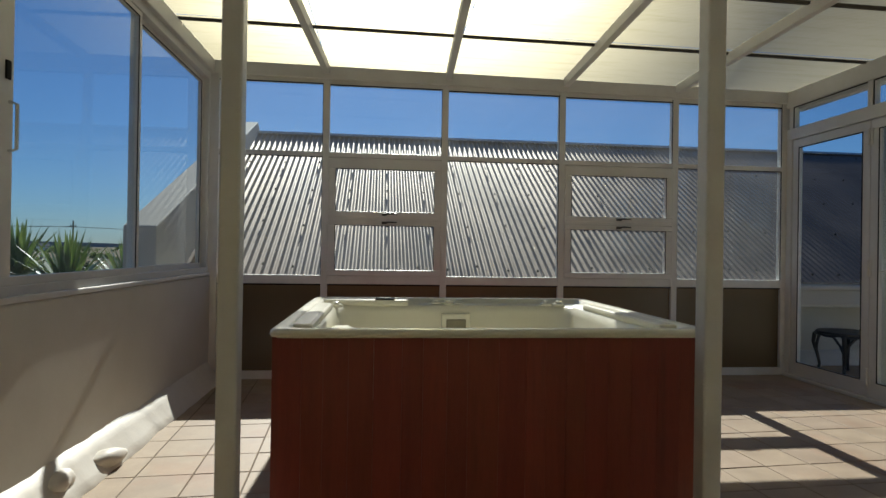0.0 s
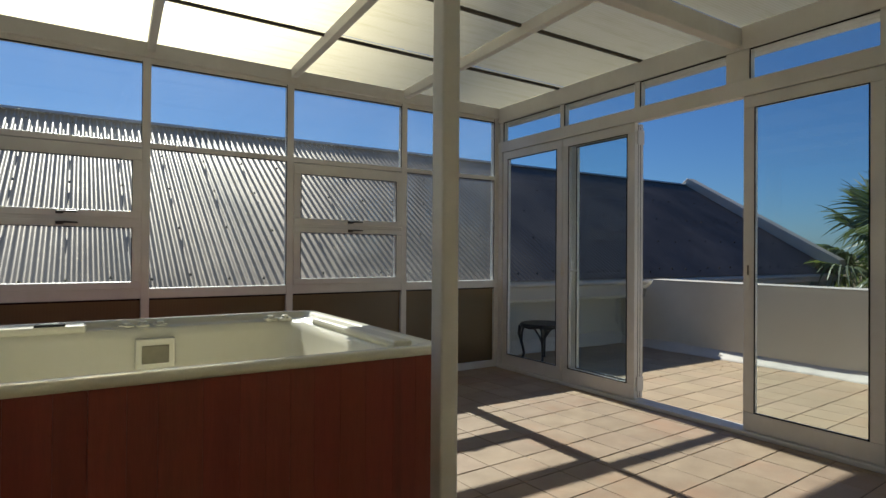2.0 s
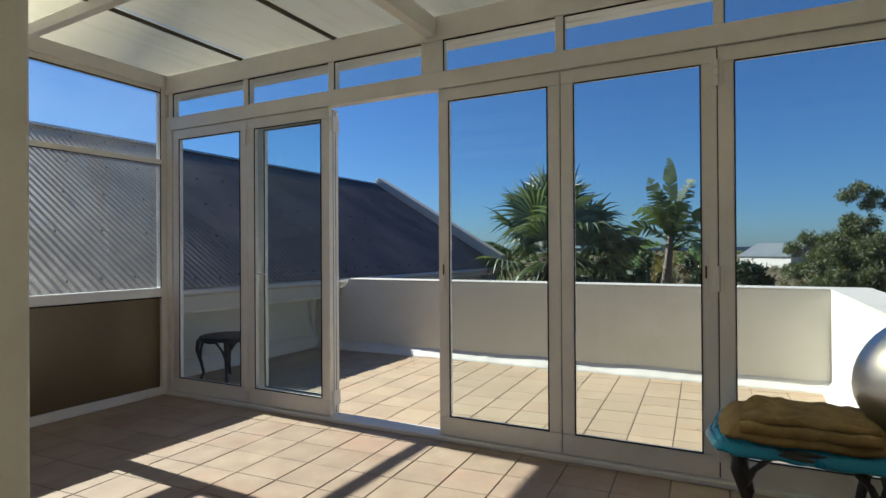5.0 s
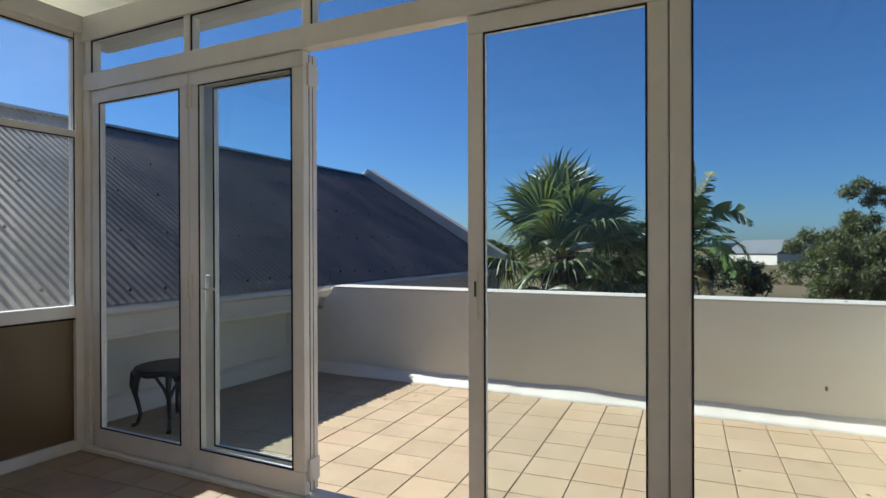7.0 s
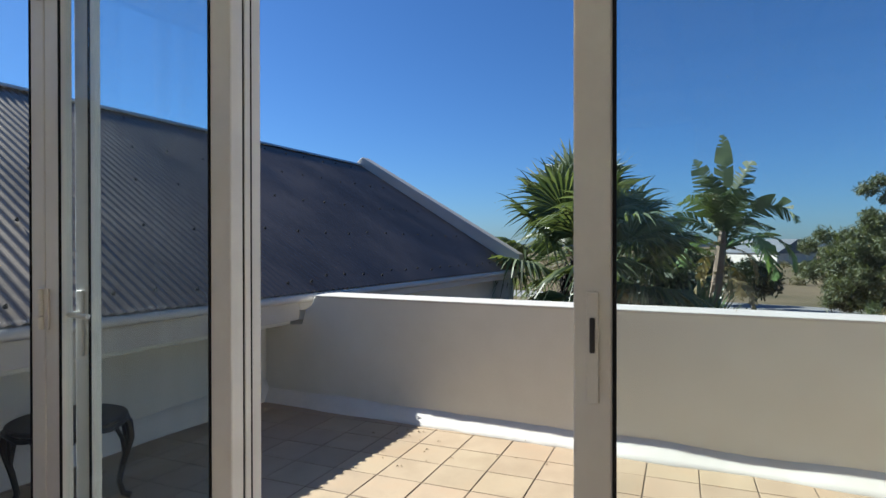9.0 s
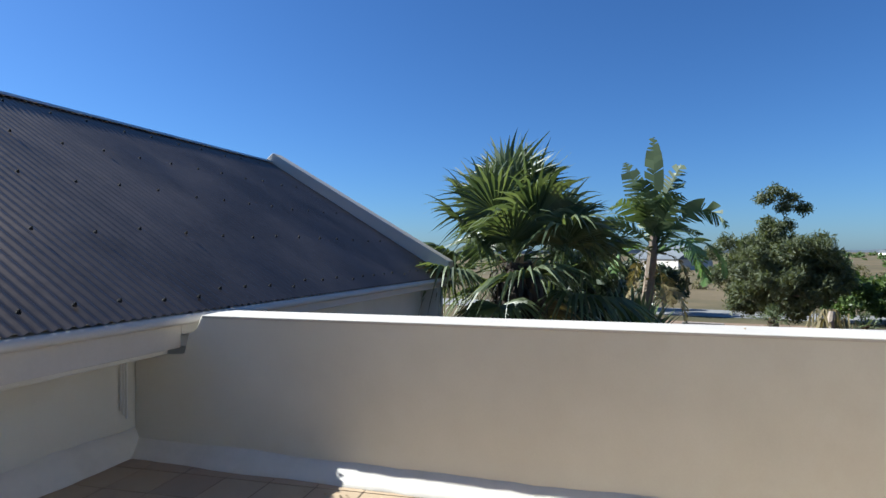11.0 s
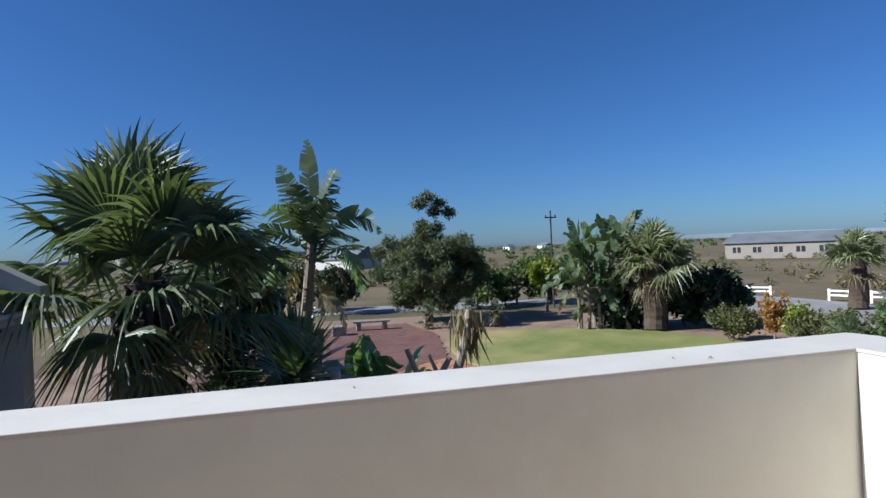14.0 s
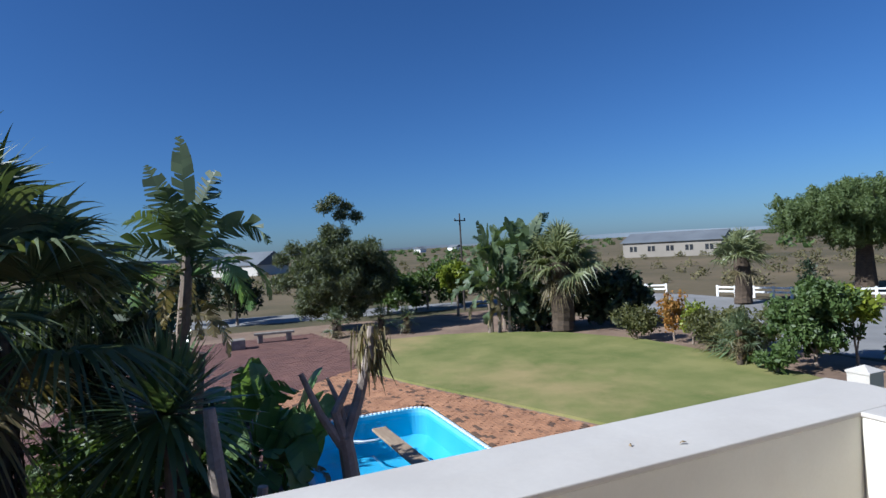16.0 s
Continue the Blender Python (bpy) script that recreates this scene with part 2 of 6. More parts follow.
ASPHALT = surface("pale_road", (0.17, 0.165, 0.16), (0.25, 0.245, 0.235), 0.6, 0.9, bump=0.2, fine=30, stain=(0.2, 0.19, 0.18), stain_scale=0.2)
BRICK = surface("orange_paver", (0.28, 0.135, 0.068), (0.43, 0.22, 0.115), 1.6, 0.85, bump=0.2, fine=25, stain=(0.12, 0.065, 0.04), stain_scale=2.6, stain_amount=0.6, odd=(0.07, 0.045, 0.03))
# Red paver colour is lowered to carry the shade of the trees over it.
SHADED_RED_BRICK = surface("shade_darkened_red_paver", (0.105, 0.05, 0.04), (0.175, 0.085, 0.066), 1.2, 0.85, bump=0.2, fine=25, stain=(0.12, 0.06, 0.05), stain_scale=0.7)
SAND = surface("paving_sand", (0.20, 0.12, 0.08), (0.28, 0.18, 0.12), 3, 0.95)
SOIL = surface("bare_soil", (0.14, 0.09, 0.06), (0.26, 0.18, 0.12), 0.5, 0.95, bump=0.6, fine=8)
POOL_SHELL = surface("blue_pool_marbelite", (0.10, 0.42, 0.62), (0.18, 0.54, 0.72), 0.8, 0.5, bump=0.0)
PLANK = surface("weathered_plank", (0.23, 0.16, 0.10), (0.38, 0.29, 0.20), 3, 0.8, bump=0.3, fine=30, stretch=(1, 8, 8))
STONE = surface("grey_stone", (0.16, 0.14, 0.12), (0.28, 0.25, 0.22), 3, 0.9, bump=0.4, fine=20)
BARK = surface("dark_palm_trunk", (0.035, 0.025, 0.018), (0.10, 0.07, 0.045), 5, 0.95, bump=0.9, fine=25, stretch=(1, 1, 2.5))
GREY_BARK = surface("grey_bark", (0.16, 0.12, 0.09), (0.30, 0.24, 0.19), 5, 0.9, bump=0.7, fine=25)
THATCH = surface("dead_leaf_brown", (0.20, 0.14, 0.07), (0.38, 0.29, 0.17), 3, 0.9, bump=0.2)
PALM_LEAF = foliage("fan_palm_leaf", (0.036, 0.062, 0.027), (0.18, 0.22, 0.11), 0.44, 0.36)
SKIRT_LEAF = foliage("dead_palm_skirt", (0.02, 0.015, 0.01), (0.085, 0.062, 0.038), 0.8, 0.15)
PALM_PALE = foliage("pale_palm_leaf", (0.085, 0.115, 0.05), (0.27, 0.29, 0.14), 0.35, 0.3)
PALM_DRY = foliage("dry_palm_leaf", (0.10, 0.08, 0.035), (0.27, 0.22, 0.11), 0.6, 0.25)
BANANA_LEAF = foliage("paddle_leaf", (0.04, 0.07, 0.03), (0.14, 0.19, 0.09), 0.5, 0.36)
ACACIA_LEAF = foliage("thorn_tree_leaf", (0.075, 0.115, 0.035), (0.16, 0.21, 0.075), 0.6, 0.42)
YUCCA_LEAF = foliage("sword_leaf", (0.06, 0.11, 0.045), (0.21, 0.28, 0.14), 0.33, 0.28)
# Paddle leaves in sun: the light on them is part of this paler green.
LIT_BROAD_LEAF = foliage("sunlit_broad_leaf", (0.09, 0.17, 0.06), (0.22, 0.33, 0.13), 0.33, 0.4)
# Lighter copy of the grey bark, with sunlight on the trunks put into its colour.
LIT_BARK = surface("sunlit_grey_bark", (0.24, 0.19, 0.15), (0.42, 0.35, 0.29), 5, 0.9, bump=0.7, fine=25)
TREE_LEAF = foliage("feathery_tree_leaf", (0.06, 0.08, 0.04), (0.15, 0.17, 0.09), 0.6, 0.4)
BUSH_LEAF = foliage("green_bush_leaf", (0.045, 0.085, 0.022), (0.14, 0.20, 0.06), 0.5, 0.4)
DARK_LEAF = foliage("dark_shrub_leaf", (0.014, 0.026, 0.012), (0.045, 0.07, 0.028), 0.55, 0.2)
LIME_LEAF = foliage("lime_leaf", (0.14, 0.20, 0.02), (0.30, 0.34, 0.04), 0.5, 0.4)
AUTUMN_LEAF = foliage("orange_leaf", (0.20, 0.14, 0.03), (0.45, 0.20, 0.04), 0.55, 0.35)
OLIVE_LEAF = foliage("olive_shrub_leaf", (0.06, 0.07, 0.022), (0.17, 0.17, 0.06), 0.6, 0.35)
SCRUB_LEAF = foliage("dry_scrub_leaf", (0.07, 0.075, 0.03), (0.20, 0.17, 0.08), 0.8, 0.2)
FENCE_WHITE = surface("fence_white", (0.76, 0.75, 0.72), (0.84, 0.83, 0.80), 2, 0.6, bump=0.05)
# Beige shed wall, darkened in colour to stand for its shaded side.
FAR_WALL = surface("shade_toned_shed_wall", (0.23, 0.205, 0.17), (0.28, 0.25, 0.21), 0.3, 0.9, bump=0.0)
FAR_ROOF = surface("grey_shed_roof", (0.10, 0.11, 0.125), (0.14, 0.155, 0.17), 0.3, 0.8, metal=0.0, bump=0.0)
# Distance haze is mixed into the hills' blue-grey colour.
FAR_HILL = surface("haze_tinted_hill", (0.20, 0.25, 0.30), (0.28, 0.32, 0.36), 0.004, 0.95, bump=0.0, fine=0.03, spec=0.0)
DARK_GLASS = surface("dark_window", (0.02, 0.02, 0.025), (0.04, 0.045, 0.05), 2, 0.15, bump=0.0)
POLE_WOOD = surface("tarred_pole", (0.03, 0.025, 0.02), (0.07, 0.055, 0.045), 5, 0.9)


def water_material():
    m = bpy.data.materials.new("pool_water")
    m.use_nodes = True
    nt = m.node_tree
    nt.nodes.remove(nt.nodes["Principled BSDF"])
    t = nt.nodes.new("ShaderNodeBsdfTransparent")
    t.inputs[0].default_value = (0.55, 0.88, 0.97, 1)
    g = nt.nodes.new("ShaderNodeBsdfGlossy")
    g.inputs["Roughness"].default_value = 0.03
    n = node(nt, "ShaderNodeTexNoise", Scale=3.0, Detail=3.0)
    bp = node(nt, "ShaderNodeBump", Strength=0.25, Distance=0.03)
    nt.links.new(n.outputs[0], bp.inputs["Height"])
    nt.links.new(bp.outputs[0], g.inputs["Normal"])
    fr = node(nt, "ShaderNodeFresnel", IOR=1.33)
    nt.links.new(bp.outputs[0], fr.inputs["Normal"])
    mx = nt.nodes.new("ShaderNodeMixShader")
    nt.links.new(fr.outputs[0], mx.inputs[0])
    nt.links.new(t.outputs[0], mx.inputs[1])
    nt.links.new(g.outputs[0], mx.inputs[2])
    nt.links.new(mx.outputs[0], nt.nodes["Material Output"].inputs[0])
    return m


WATER = water_material()


# ---- builders ----
def holder(name, at=(0, 0, 0), label="", category="", group="", kind=""):
    e = new(name)
    e.empty_display_size = 0.1
    e.matrix_basis = Matrix.Translation(at)
    return tagged(e, label, category, group, kind)


def world_of(ob):
    m = ob.matrix_basis.copy()
    p = ob
    while p.parent:
        m = p.parent.matrix_basis @ p.matrix_parent_inverse @ m
        p = p.parent
    return m


def part(name, bm, material, parent, label="", smooth=False):
    """Links a bmesh, in world coordinates, as one mesh object under a thing or a part."""
    me = bpy.data.meshes.new(name)
    bmesh.ops.recalc_face_normals(bm, faces=bm.faces) if len(bm.faces) < 4000 else None
    bm.to_mesh(me)
    bm.free()
    me.materials.append(material)
    if smooth:
        for p in me.polygons:
            p.use_smooth = True
    ob = new(name, me)
    if parent:
        ob.parent = parent
        ob.matrix_parent_inverse = world_of(parent).inverted()
    return tagged(ob, label)


def raw_part(name, verts, faces, material, parent, label="", smooth=False):
    me = bpy.data.meshes.new(name)
    me.from_pydata([tuple(v) for v in verts], [], [tuple(f) for f in faces])
    me.materials.append(material)
    if smooth:
        me.polygons.foreach_set("use_smooth", [True] * len(me.polygons))
    me.update()
    ob = new(name, me)
    if parent:
        ob.parent = parent
        ob.matrix_parent_inverse = world_of(parent).inverted()
    return tagged(ob, label)


def block(a, b, bevel=0.0, bm=None):
    """A box from corner a to corner b, with eased edges."""
    own = bm is None
    bm = bm or bmesh.new()
    lo = [min(p, q) for p, q in zip(a, b)]
    hi = [max(p, q) for p, q in zip(a, b)]
    vs = [bm.verts.new((x, y, z)) for x in (lo[0], hi[0]) for y in (lo[1], hi[1]) for z in (lo[2], hi[2])]
    fs = [bm.faces.new([vs[i] for i in f]) for f in ((0, 1, 3, 2), (4, 6, 7, 5), (0, 4, 5, 1), (2, 3, 7, 6), (0, 2, 6, 4), (1, 5, 7, 3))]
    if bevel:
        bmesh.ops.bevel(bm, geom=list({e for f in fs for e in f.edges}), offset=bevel, segments=2, affect="EDGES", profile=0.5)
    return bm


def bar(name, a, b, material, parent, bevel=0.004, label=""):
    return part(name, block(a, b, bevel), material, parent, label)


def prism(points, axis, lo, hi, bevel=0.0):
    """A polygon, pulled along an axis. points are the other two coordinates, in order."""
    bm = bmesh.new()
    def put(p, h):
        q = list(p)
        q.insert("xyz".index(axis), h)
        return bm.verts.new(q)
    a = [put(p, lo) for p in points]
    b = [put(p, hi) for p in points]
    n = len(points)
    bm.faces.new(a)
    bm.faces.new(b[::-1])
    for i in range(n):
        bm.faces.new((a[i], b[i], b[(i + 1) % n], a[(i + 1) % n]))
    if bevel:
        bmesh.ops.bevel(bm, geom=list(bm.edges), offset=bevel, segments=2, affect="EDGES", profile=0.5)
    return bm


def tube(points, radii, sides=8, bm=None, flat=1.0):
    """A round bar along points, with a radius at each."""
    bm = bm or bmesh.new()
    rings = []
    pts = [Vector(p) for p in points]
    side = None
    for i, p in enumerate(pts):
        d = (pts[min(i + 1, len(pts) - 1)] - pts[max(i - 1, 0)]).normalized()
        if side is None:
            side = d.cross(Vector((0, 0, 1)) if abs(d.z) < 0.9 else Vector((1, 0, 0))).normalized()
        side = (side - d * side.dot(d)).normalized()
        up = d.cross(side)
        r = radii[i] if isinstance(radii, (list, tuple)) else radii
        rings.append([bm.verts.new(p + side * math.cos(k * math.tau / sides) * r + up * math.sin(k * math.tau / sides) * r * flat) for k in range(sides)])
    for a, b in zip(rings, rings[1:]):
        for k in range(sides):
            bm.faces.new((a[k], a[(k + 1) % sides], b[(k + 1) % sides], b[k]))
    bm.faces.new(rings[0][::-1])
    bm.faces.new(rings[-1])
    return bm


def turned(profile, centre, steps=24, bm=None):
    """A turned body: profile of (radius, height) round the vertical through centre."""
    bm = bm or bmesh.new()
    cx, cy, cz = centre
    rings = [[bm.verts.new((cx + r * math.cos(k * math.tau / steps), cy + r * math.sin(k * math.tau / steps), cz + h)) for k in range(steps)] for r, h in profile]
    for a, b in zip(rings, rings[1:]):
        for k in range(steps):
            bm.faces.new((a[k], a[(k + 1) % steps], b[(k + 1) % steps], b[k]))
    bm.faces.new(rings[0][::-1])
    bm.faces.new(rings[-1])
    return bm


def unshadowed(ob):
    ob.visible_shadow = False
    return ob


# ---- plan, in metres ----
XL, XR = -0.87, 4.80            # inner faces of the sunroom's side walls
YB, YF = 6.46, -1.60            # glazed back wall, plain wall behind the start
PX, PY, PH = 7.48, 1.13, 0.915  # terrace parapet: inner face, return wall, height
EAVE_Y, EAVE_Z, RIDGE_Y, RIDGE_Z = 6.62, 0.93, 9.95, 2.955
NORTH_Y = 7.00                  # face of the terrace wall below the corrugated roof
ROOF_X0, ROOF_X1 = -1.20, 13.30
GROUND = -3.0
TILE_STEP = 0.289


ROOF_FALL = 0.008


def roof_z(x):
    """Underside of the sunroom's roof sheets, falling towards the doors."""
    return 2.925 - ROOF_FALL * (x - XL)


# ---- sunroom and terrace shell ----
floor = tagged(part("floor", block((XL - 0.2, YF, -0.25), (XR + 0.02, YB + 0.05, -0.0035)), GROUT, None), "floor slab under worn terracotta tiles", "floor", kind="structure")
terrace = tagged(part("terrace_floor", block((XR + 0.02, PY - 0.2, -0.25), (PX + 0.1, 7.12, -0.0035)), GROUT, None), "terrace slab under pale terracotta tiles", "floor", kind="structure")
tagged(part("lower_storey", block((XL - 0.35, YF - 0.2, GROUND), (PX + 0.23, 6.98, -0.252)), PLASTER, None), "plastered lower storey under the terrace", "wall", kind="structure")
wall_south = tagged(part("wall_south", block((XL - 0.2, YF - 0.2, -0.25), (XR + 0.2, YF, 3.0)), PLASTER, None), "plain cream plastered house wall", "wall", kind="structure")

# west wall: solid below, sliding window above
wall_west = tagged(part("wall_west", block((XL - 0.22, YF, -0.25), (XL, YB + 0.03, 0.955), 0.012), PLASTER, None), "low cream plastered wall below the sliding window", "wall", kind="structure")
tagged(part("wall_west_rear", block((XL - 0.2, YF, 0.957), (XL, 3.36, 2.98)), PLASTER, None), "plain cream plastered wall", "wall", kind="structure")
win_w = holder("window_west", (XL - 0.05, 5, 0.955), "white aluminium sliding window above the plastered wall", "window", kind="structure")
fx0, fx1 = XL - 0.10, XL - 0.012
bar("sill", (fx0 - 0.04, 3.36, 0.957), (XL + 0.012, 6.43, 0.985), PAINT, win_w, 0.006)
bar("frame_bottom", (fx0, 3.36, 0.985), (fx1, 6.43, 1.03), PAINT, win_w)
bar("frame_top", (fx0, 3.36, 2.735), (fx1, 6.43, 2.80), PAINT, win_w)
bar("frame_stile", (fx0, 6.385, 1.03), (fx1, 6.43, 2.735), PAINT, win_w)
bar("frame_stile", (fx0, 3.36, 1.03), (fx1, 3.42, 2.735), PAINT, win_w)
for off, y0, y1, nm in ((-0.035, 3.42, 4.95, "sliding_sash"), (-0.08, 4.95, 6.385, "fixed_sash")):
    sx = XL + off
    sash = bar(nm, (sx - 0.016, y0, 1.03), (sx + 0.016, y1, 1.07), PAINT, win_w, 0.003)
    bar("top_rail", (sx - 0.016, y0, 2.695), (sx + 0.016, y1, 2.735), PAINT, sash, 0.003)
    bar("stile", (sx - 0.016, y0, 1.07), (sx + 0.016, y0 + (0.235 if nm == "sliding_sash" else 0.05), 2.695), PAINT, sash, 0.003)
    bar("stile", (sx - 0.016, y1 - 0.05, 1.07), (sx + 0.016, y1, 2.695), PAINT, sash, 0.003)
    unshadowed(bar("pane", (sx - 0.003, y0 + 0.04, 1.065), (sx + 0.003, y1 - 0.04, 2.70), GLASS, sash, 0))
    bar("gasket", (sx + 0.0165, y1 - 0.056, 1.07), (sx + 0.021, y1 - 0.049, 2.695), RUBBER, sash, 0)
    bar("gasket", (sx + 0.0165, y0 + 0.05, 2.69), (sx + 0.021, y1 - 0.05, 2.697), RUBBER, sash, 0)
    if nm == "sliding_sash":
        part("pull_handle", tube([(sx + 0.018, 3.625, 1.60), (sx + 0.05, 3.625, 1.61), (sx + 0.05, 3.625, 1.80), (sx + 0.018, 3.625, 1.81)], 0.008), CHROME, sash, "satin metal pull handle")
        part("lock", block((sx + 0.016, 3.595, 1.90), (sx + 0.026, 3.625, 1.98), 0.003), RUBBER, sash, "black lock insert")
tagged(part("beam_west", block((XL - 0.16, YF, 2.80), (XL + 0.02, YB + 0.03, 2.925), 0.008), PAINT, None), "white beam over the sliding window", "beam", kind="structure")

# lumpy waterproofing along the west wall's foot
def lumpy_skirt(name, p0, p1, out, height, depth, seed, label, steps=60, rough=0.35):
    p0, p1, out = Vector(p0), Vector(p1), Vector(out)
    rows = []
    bm = bmesh.new()
    for i in range(steps + 1):
        p = p0.lerp(p1, i / steps)
        n = noise.noise(Vector((i * 0.11, seed, 0))) * rough + noise.noise(Vector((i * 0.5, seed, 5))) * rough * 0.4
        h, d = height * (1 + n), depth * (1 + n * 1.2)
        prof = [(0.0, h), (0.012, h), (d * 0.4, h * 0.62), (d * 0.75, h * 0.27), (d, 0.006), (d, -0.02), (0.0, -0.02)]
        rows.append([bm.verts.new(p + out * a + Vector((0, 0, b))) for a, b in prof])
    for a, b in zip(rows, rows[1:]):
        for k in range(len(a) - 1):
            bm.faces.new((a[k], a[k + 1], b[k + 1], b[k]))
    return tagged(part(name, bm, SEALER, None, smooth=True), label, "skirting", kind="structure")


lumpy_skirt("skirting_west", (XL - 0.01, 2.6, 0), (XL - 0.01, 6.4, 0), (1, 0, 0), 0.17, 0.15, 3, "peeling white waterproofing fillet along the wall", 80, 0.13)
lumpy_skirt("skirting_parapet", (PX + 0.01, PY, 0), (PX + 0.01, NORTH_Y - 0.01, 0), (-1, 0, 0), 0.095, 0.125, 8, "white waterproofing fillet along the parapet", 90, 0.18)
lumpy_skirt("skirting_return", (XR + 0.3, PY - 0.01, 0), (PX, PY - 0.01, 0), (0, 1, 0), 0.10, 0.09, 9, "white waterproofing fillet along the return wall", 40, 0.18)
lumpy_skirt("skirting_north", (XR + 0.1, NORTH_Y, 0), (PX, NORTH_Y, 0), (0, -1, 0), 0.16, 0.10, 11, "pale fillet along the shaded terrace wall", 40, 0.18)

def loose_lump(at, length, radius, turn, seed, label):
    """A curled-up flap of old waterproofing lying on the fillet."""
    bm = bmesh.new()
    n, sides = 12, 12
    d, w = Vector((math.cos(turn), math.sin(turn), 0)), Vector((-math.sin(turn), math.cos(turn), 0))
    rings = []
    for i in range(n + 1):
        u = i / n
        r = radius * (math.sin(math.pi * min(max(u, 0.04), 0.96)) ** 0.5)
        ring = []
        for k in range(sides):
            a = k * math.tau / sides
            q = r * (1 + 0.25 * noise.noise(Vector((u * 3, a, seed))))
            ring.append(bm.verts.new(Vector(at) + d * (u - 0.5) * length + w * q * math.cos(a) * 1.2 + Vector((0, 0, max(-0.02, q * math.sin(a) + radius * 0.5)))))
        rings.append(ring)
    for a, b in zip(rings, rings[1:]):
        for k in range(sides):
            bm.faces.new((a[k], a[(k + 1) % sides], b[(k + 1) % sides], b[k]))
    bm.faces.new(rings[0][::-1])
    bm.faces.new(rings[-1])
    return tagged(part("membrane_flap", bm, SEALER, None, smooth=True), label, "flap")


loose_lump((-0.78, 4.30, 0.03), 0.26, 0.05, radians(68), 2.0, "curled loose flap of white waterproofing on the tiles")
loose_lump((-0.82, 3.93, 0.06), 0.20, 0.05, radians(100), 5.0, "torn grey-white waterproofing lump by the wall")

# parapet and terrace walls
tagged(part("parapet_east", prism([(PY - 0.33, -0.25), (NORTH_Y - 0.002, -0.25), (NORTH_Y - 0.002, 0.655), (6.575, 0.655), (6.56, 0.80), (6.47, 0.83), (6.47, PH), (PY - 0.33, PH)], "x", PX, PX + 0.33, 0.015), PLASTER, None), "cream plastered terrace parapet in its own shade", "parapet", kind="structure")
tagged(part("parapet_coping", prism([(PX - 0.004, PH - 0.012), (PX + 0.334, PH - 0.012), (PX + 0.334, PH + 0.006), (PX + 0.165, PH + 0.012), (PX - 0.004, PH + 0.006)], "y", PY - 0.334, 6.45, 0.004), COPING, None), "white painted top of the terrace parapet", "coping", kind="structure")
tagged(part("parapet_south", block((XR + 0.3, PY - 0.33, -0.25), (PX - 0.001, PY, PH), 0.02), PLASTER, None), "sunlit cream plastered return wall of the terrace", "parapet", kind="structure")
tagged(part("parapet_south_coping", block((5.22, PY - 0.333, PH - 0.010), (PX - 0.006, PY + 0.003, PH + 0.007), 0.004), COPING, None), "white painted top of the return wall", "coping", kind="structure")
tagged(part("raking_wall", prism([(XR + 0.13, PH - 0.3), (5.20, PH - 0.3), (5.20, 2.0), (5.12, 2.22), (XR + 0.13, 2.60)], "y", PY - 0.22, PY - 0.004, 0.008), PLASTER, None), "sunlit white raking wall at the terrace end", "wall", kind="structure")
tagged(part("wall_north", block((ROOF_X0 - 0.2, NORTH_Y, GROUND), (ROOF_X1 - 0.26, NORTH_Y + 0.26, EAVE_Z - 0.10)), PLASTER, None), "cream plastered wall below the corrugated roof", "wall", kind="structure")
tagged(part("wall_gable_east", prism([(6.72, GROUND), (13.0, GROUND), (13.0, EAVE_Z), (RIDGE_Y, RIDGE_Z - 0.05), (6.72, EAVE_Z - 0.02)], "x", ROOF_X1 - 0.25, ROOF_X1 + 0.02), PLASTER, None), "cream plastered gable wall", "wall", kind="structure")

# ---- glazed back wall ----
win_n = holder("window_north", (2, YB, 0), "white aluminium window wall with clear panes and bronze lower panels", "window", kind="structure")
MX = [XL, 0.155, 1.275, 2.43, 3.595, XR]
f0, f1 = YB, YB + 0.06
bar("bottom_rail", (XL, f0, 0.0), (XR, f1, 0.075), PAINT, win_n)
bar("sill_rail", (XL, f0 - 0.004, 0.885), (XR, f1 + 0.004, 0.965), PAINT, win_n)
bar("transom", (XL, f0 - 0.003, 2.075), (XR, f1 + 0.003, 2.12), PAINT, win_n)
part("head_beam", prism([(XL, 2.805), (XR, roof_z(XR) - 0.115), (XR, roof_z(XR)), (XL, roof_z(XL))], "y", f0 - 0.03, f1 + 0.06, 0.006), PAINT, win_n)
for i, x in enumerate(MX):
    w = 0.06 if i in (0, 5) else 0.030
    bar("mullion", (x - w, f0 - 0.008, 0.075), (x + w, f1 + 0.008, 2.84), PAINT, win_n)
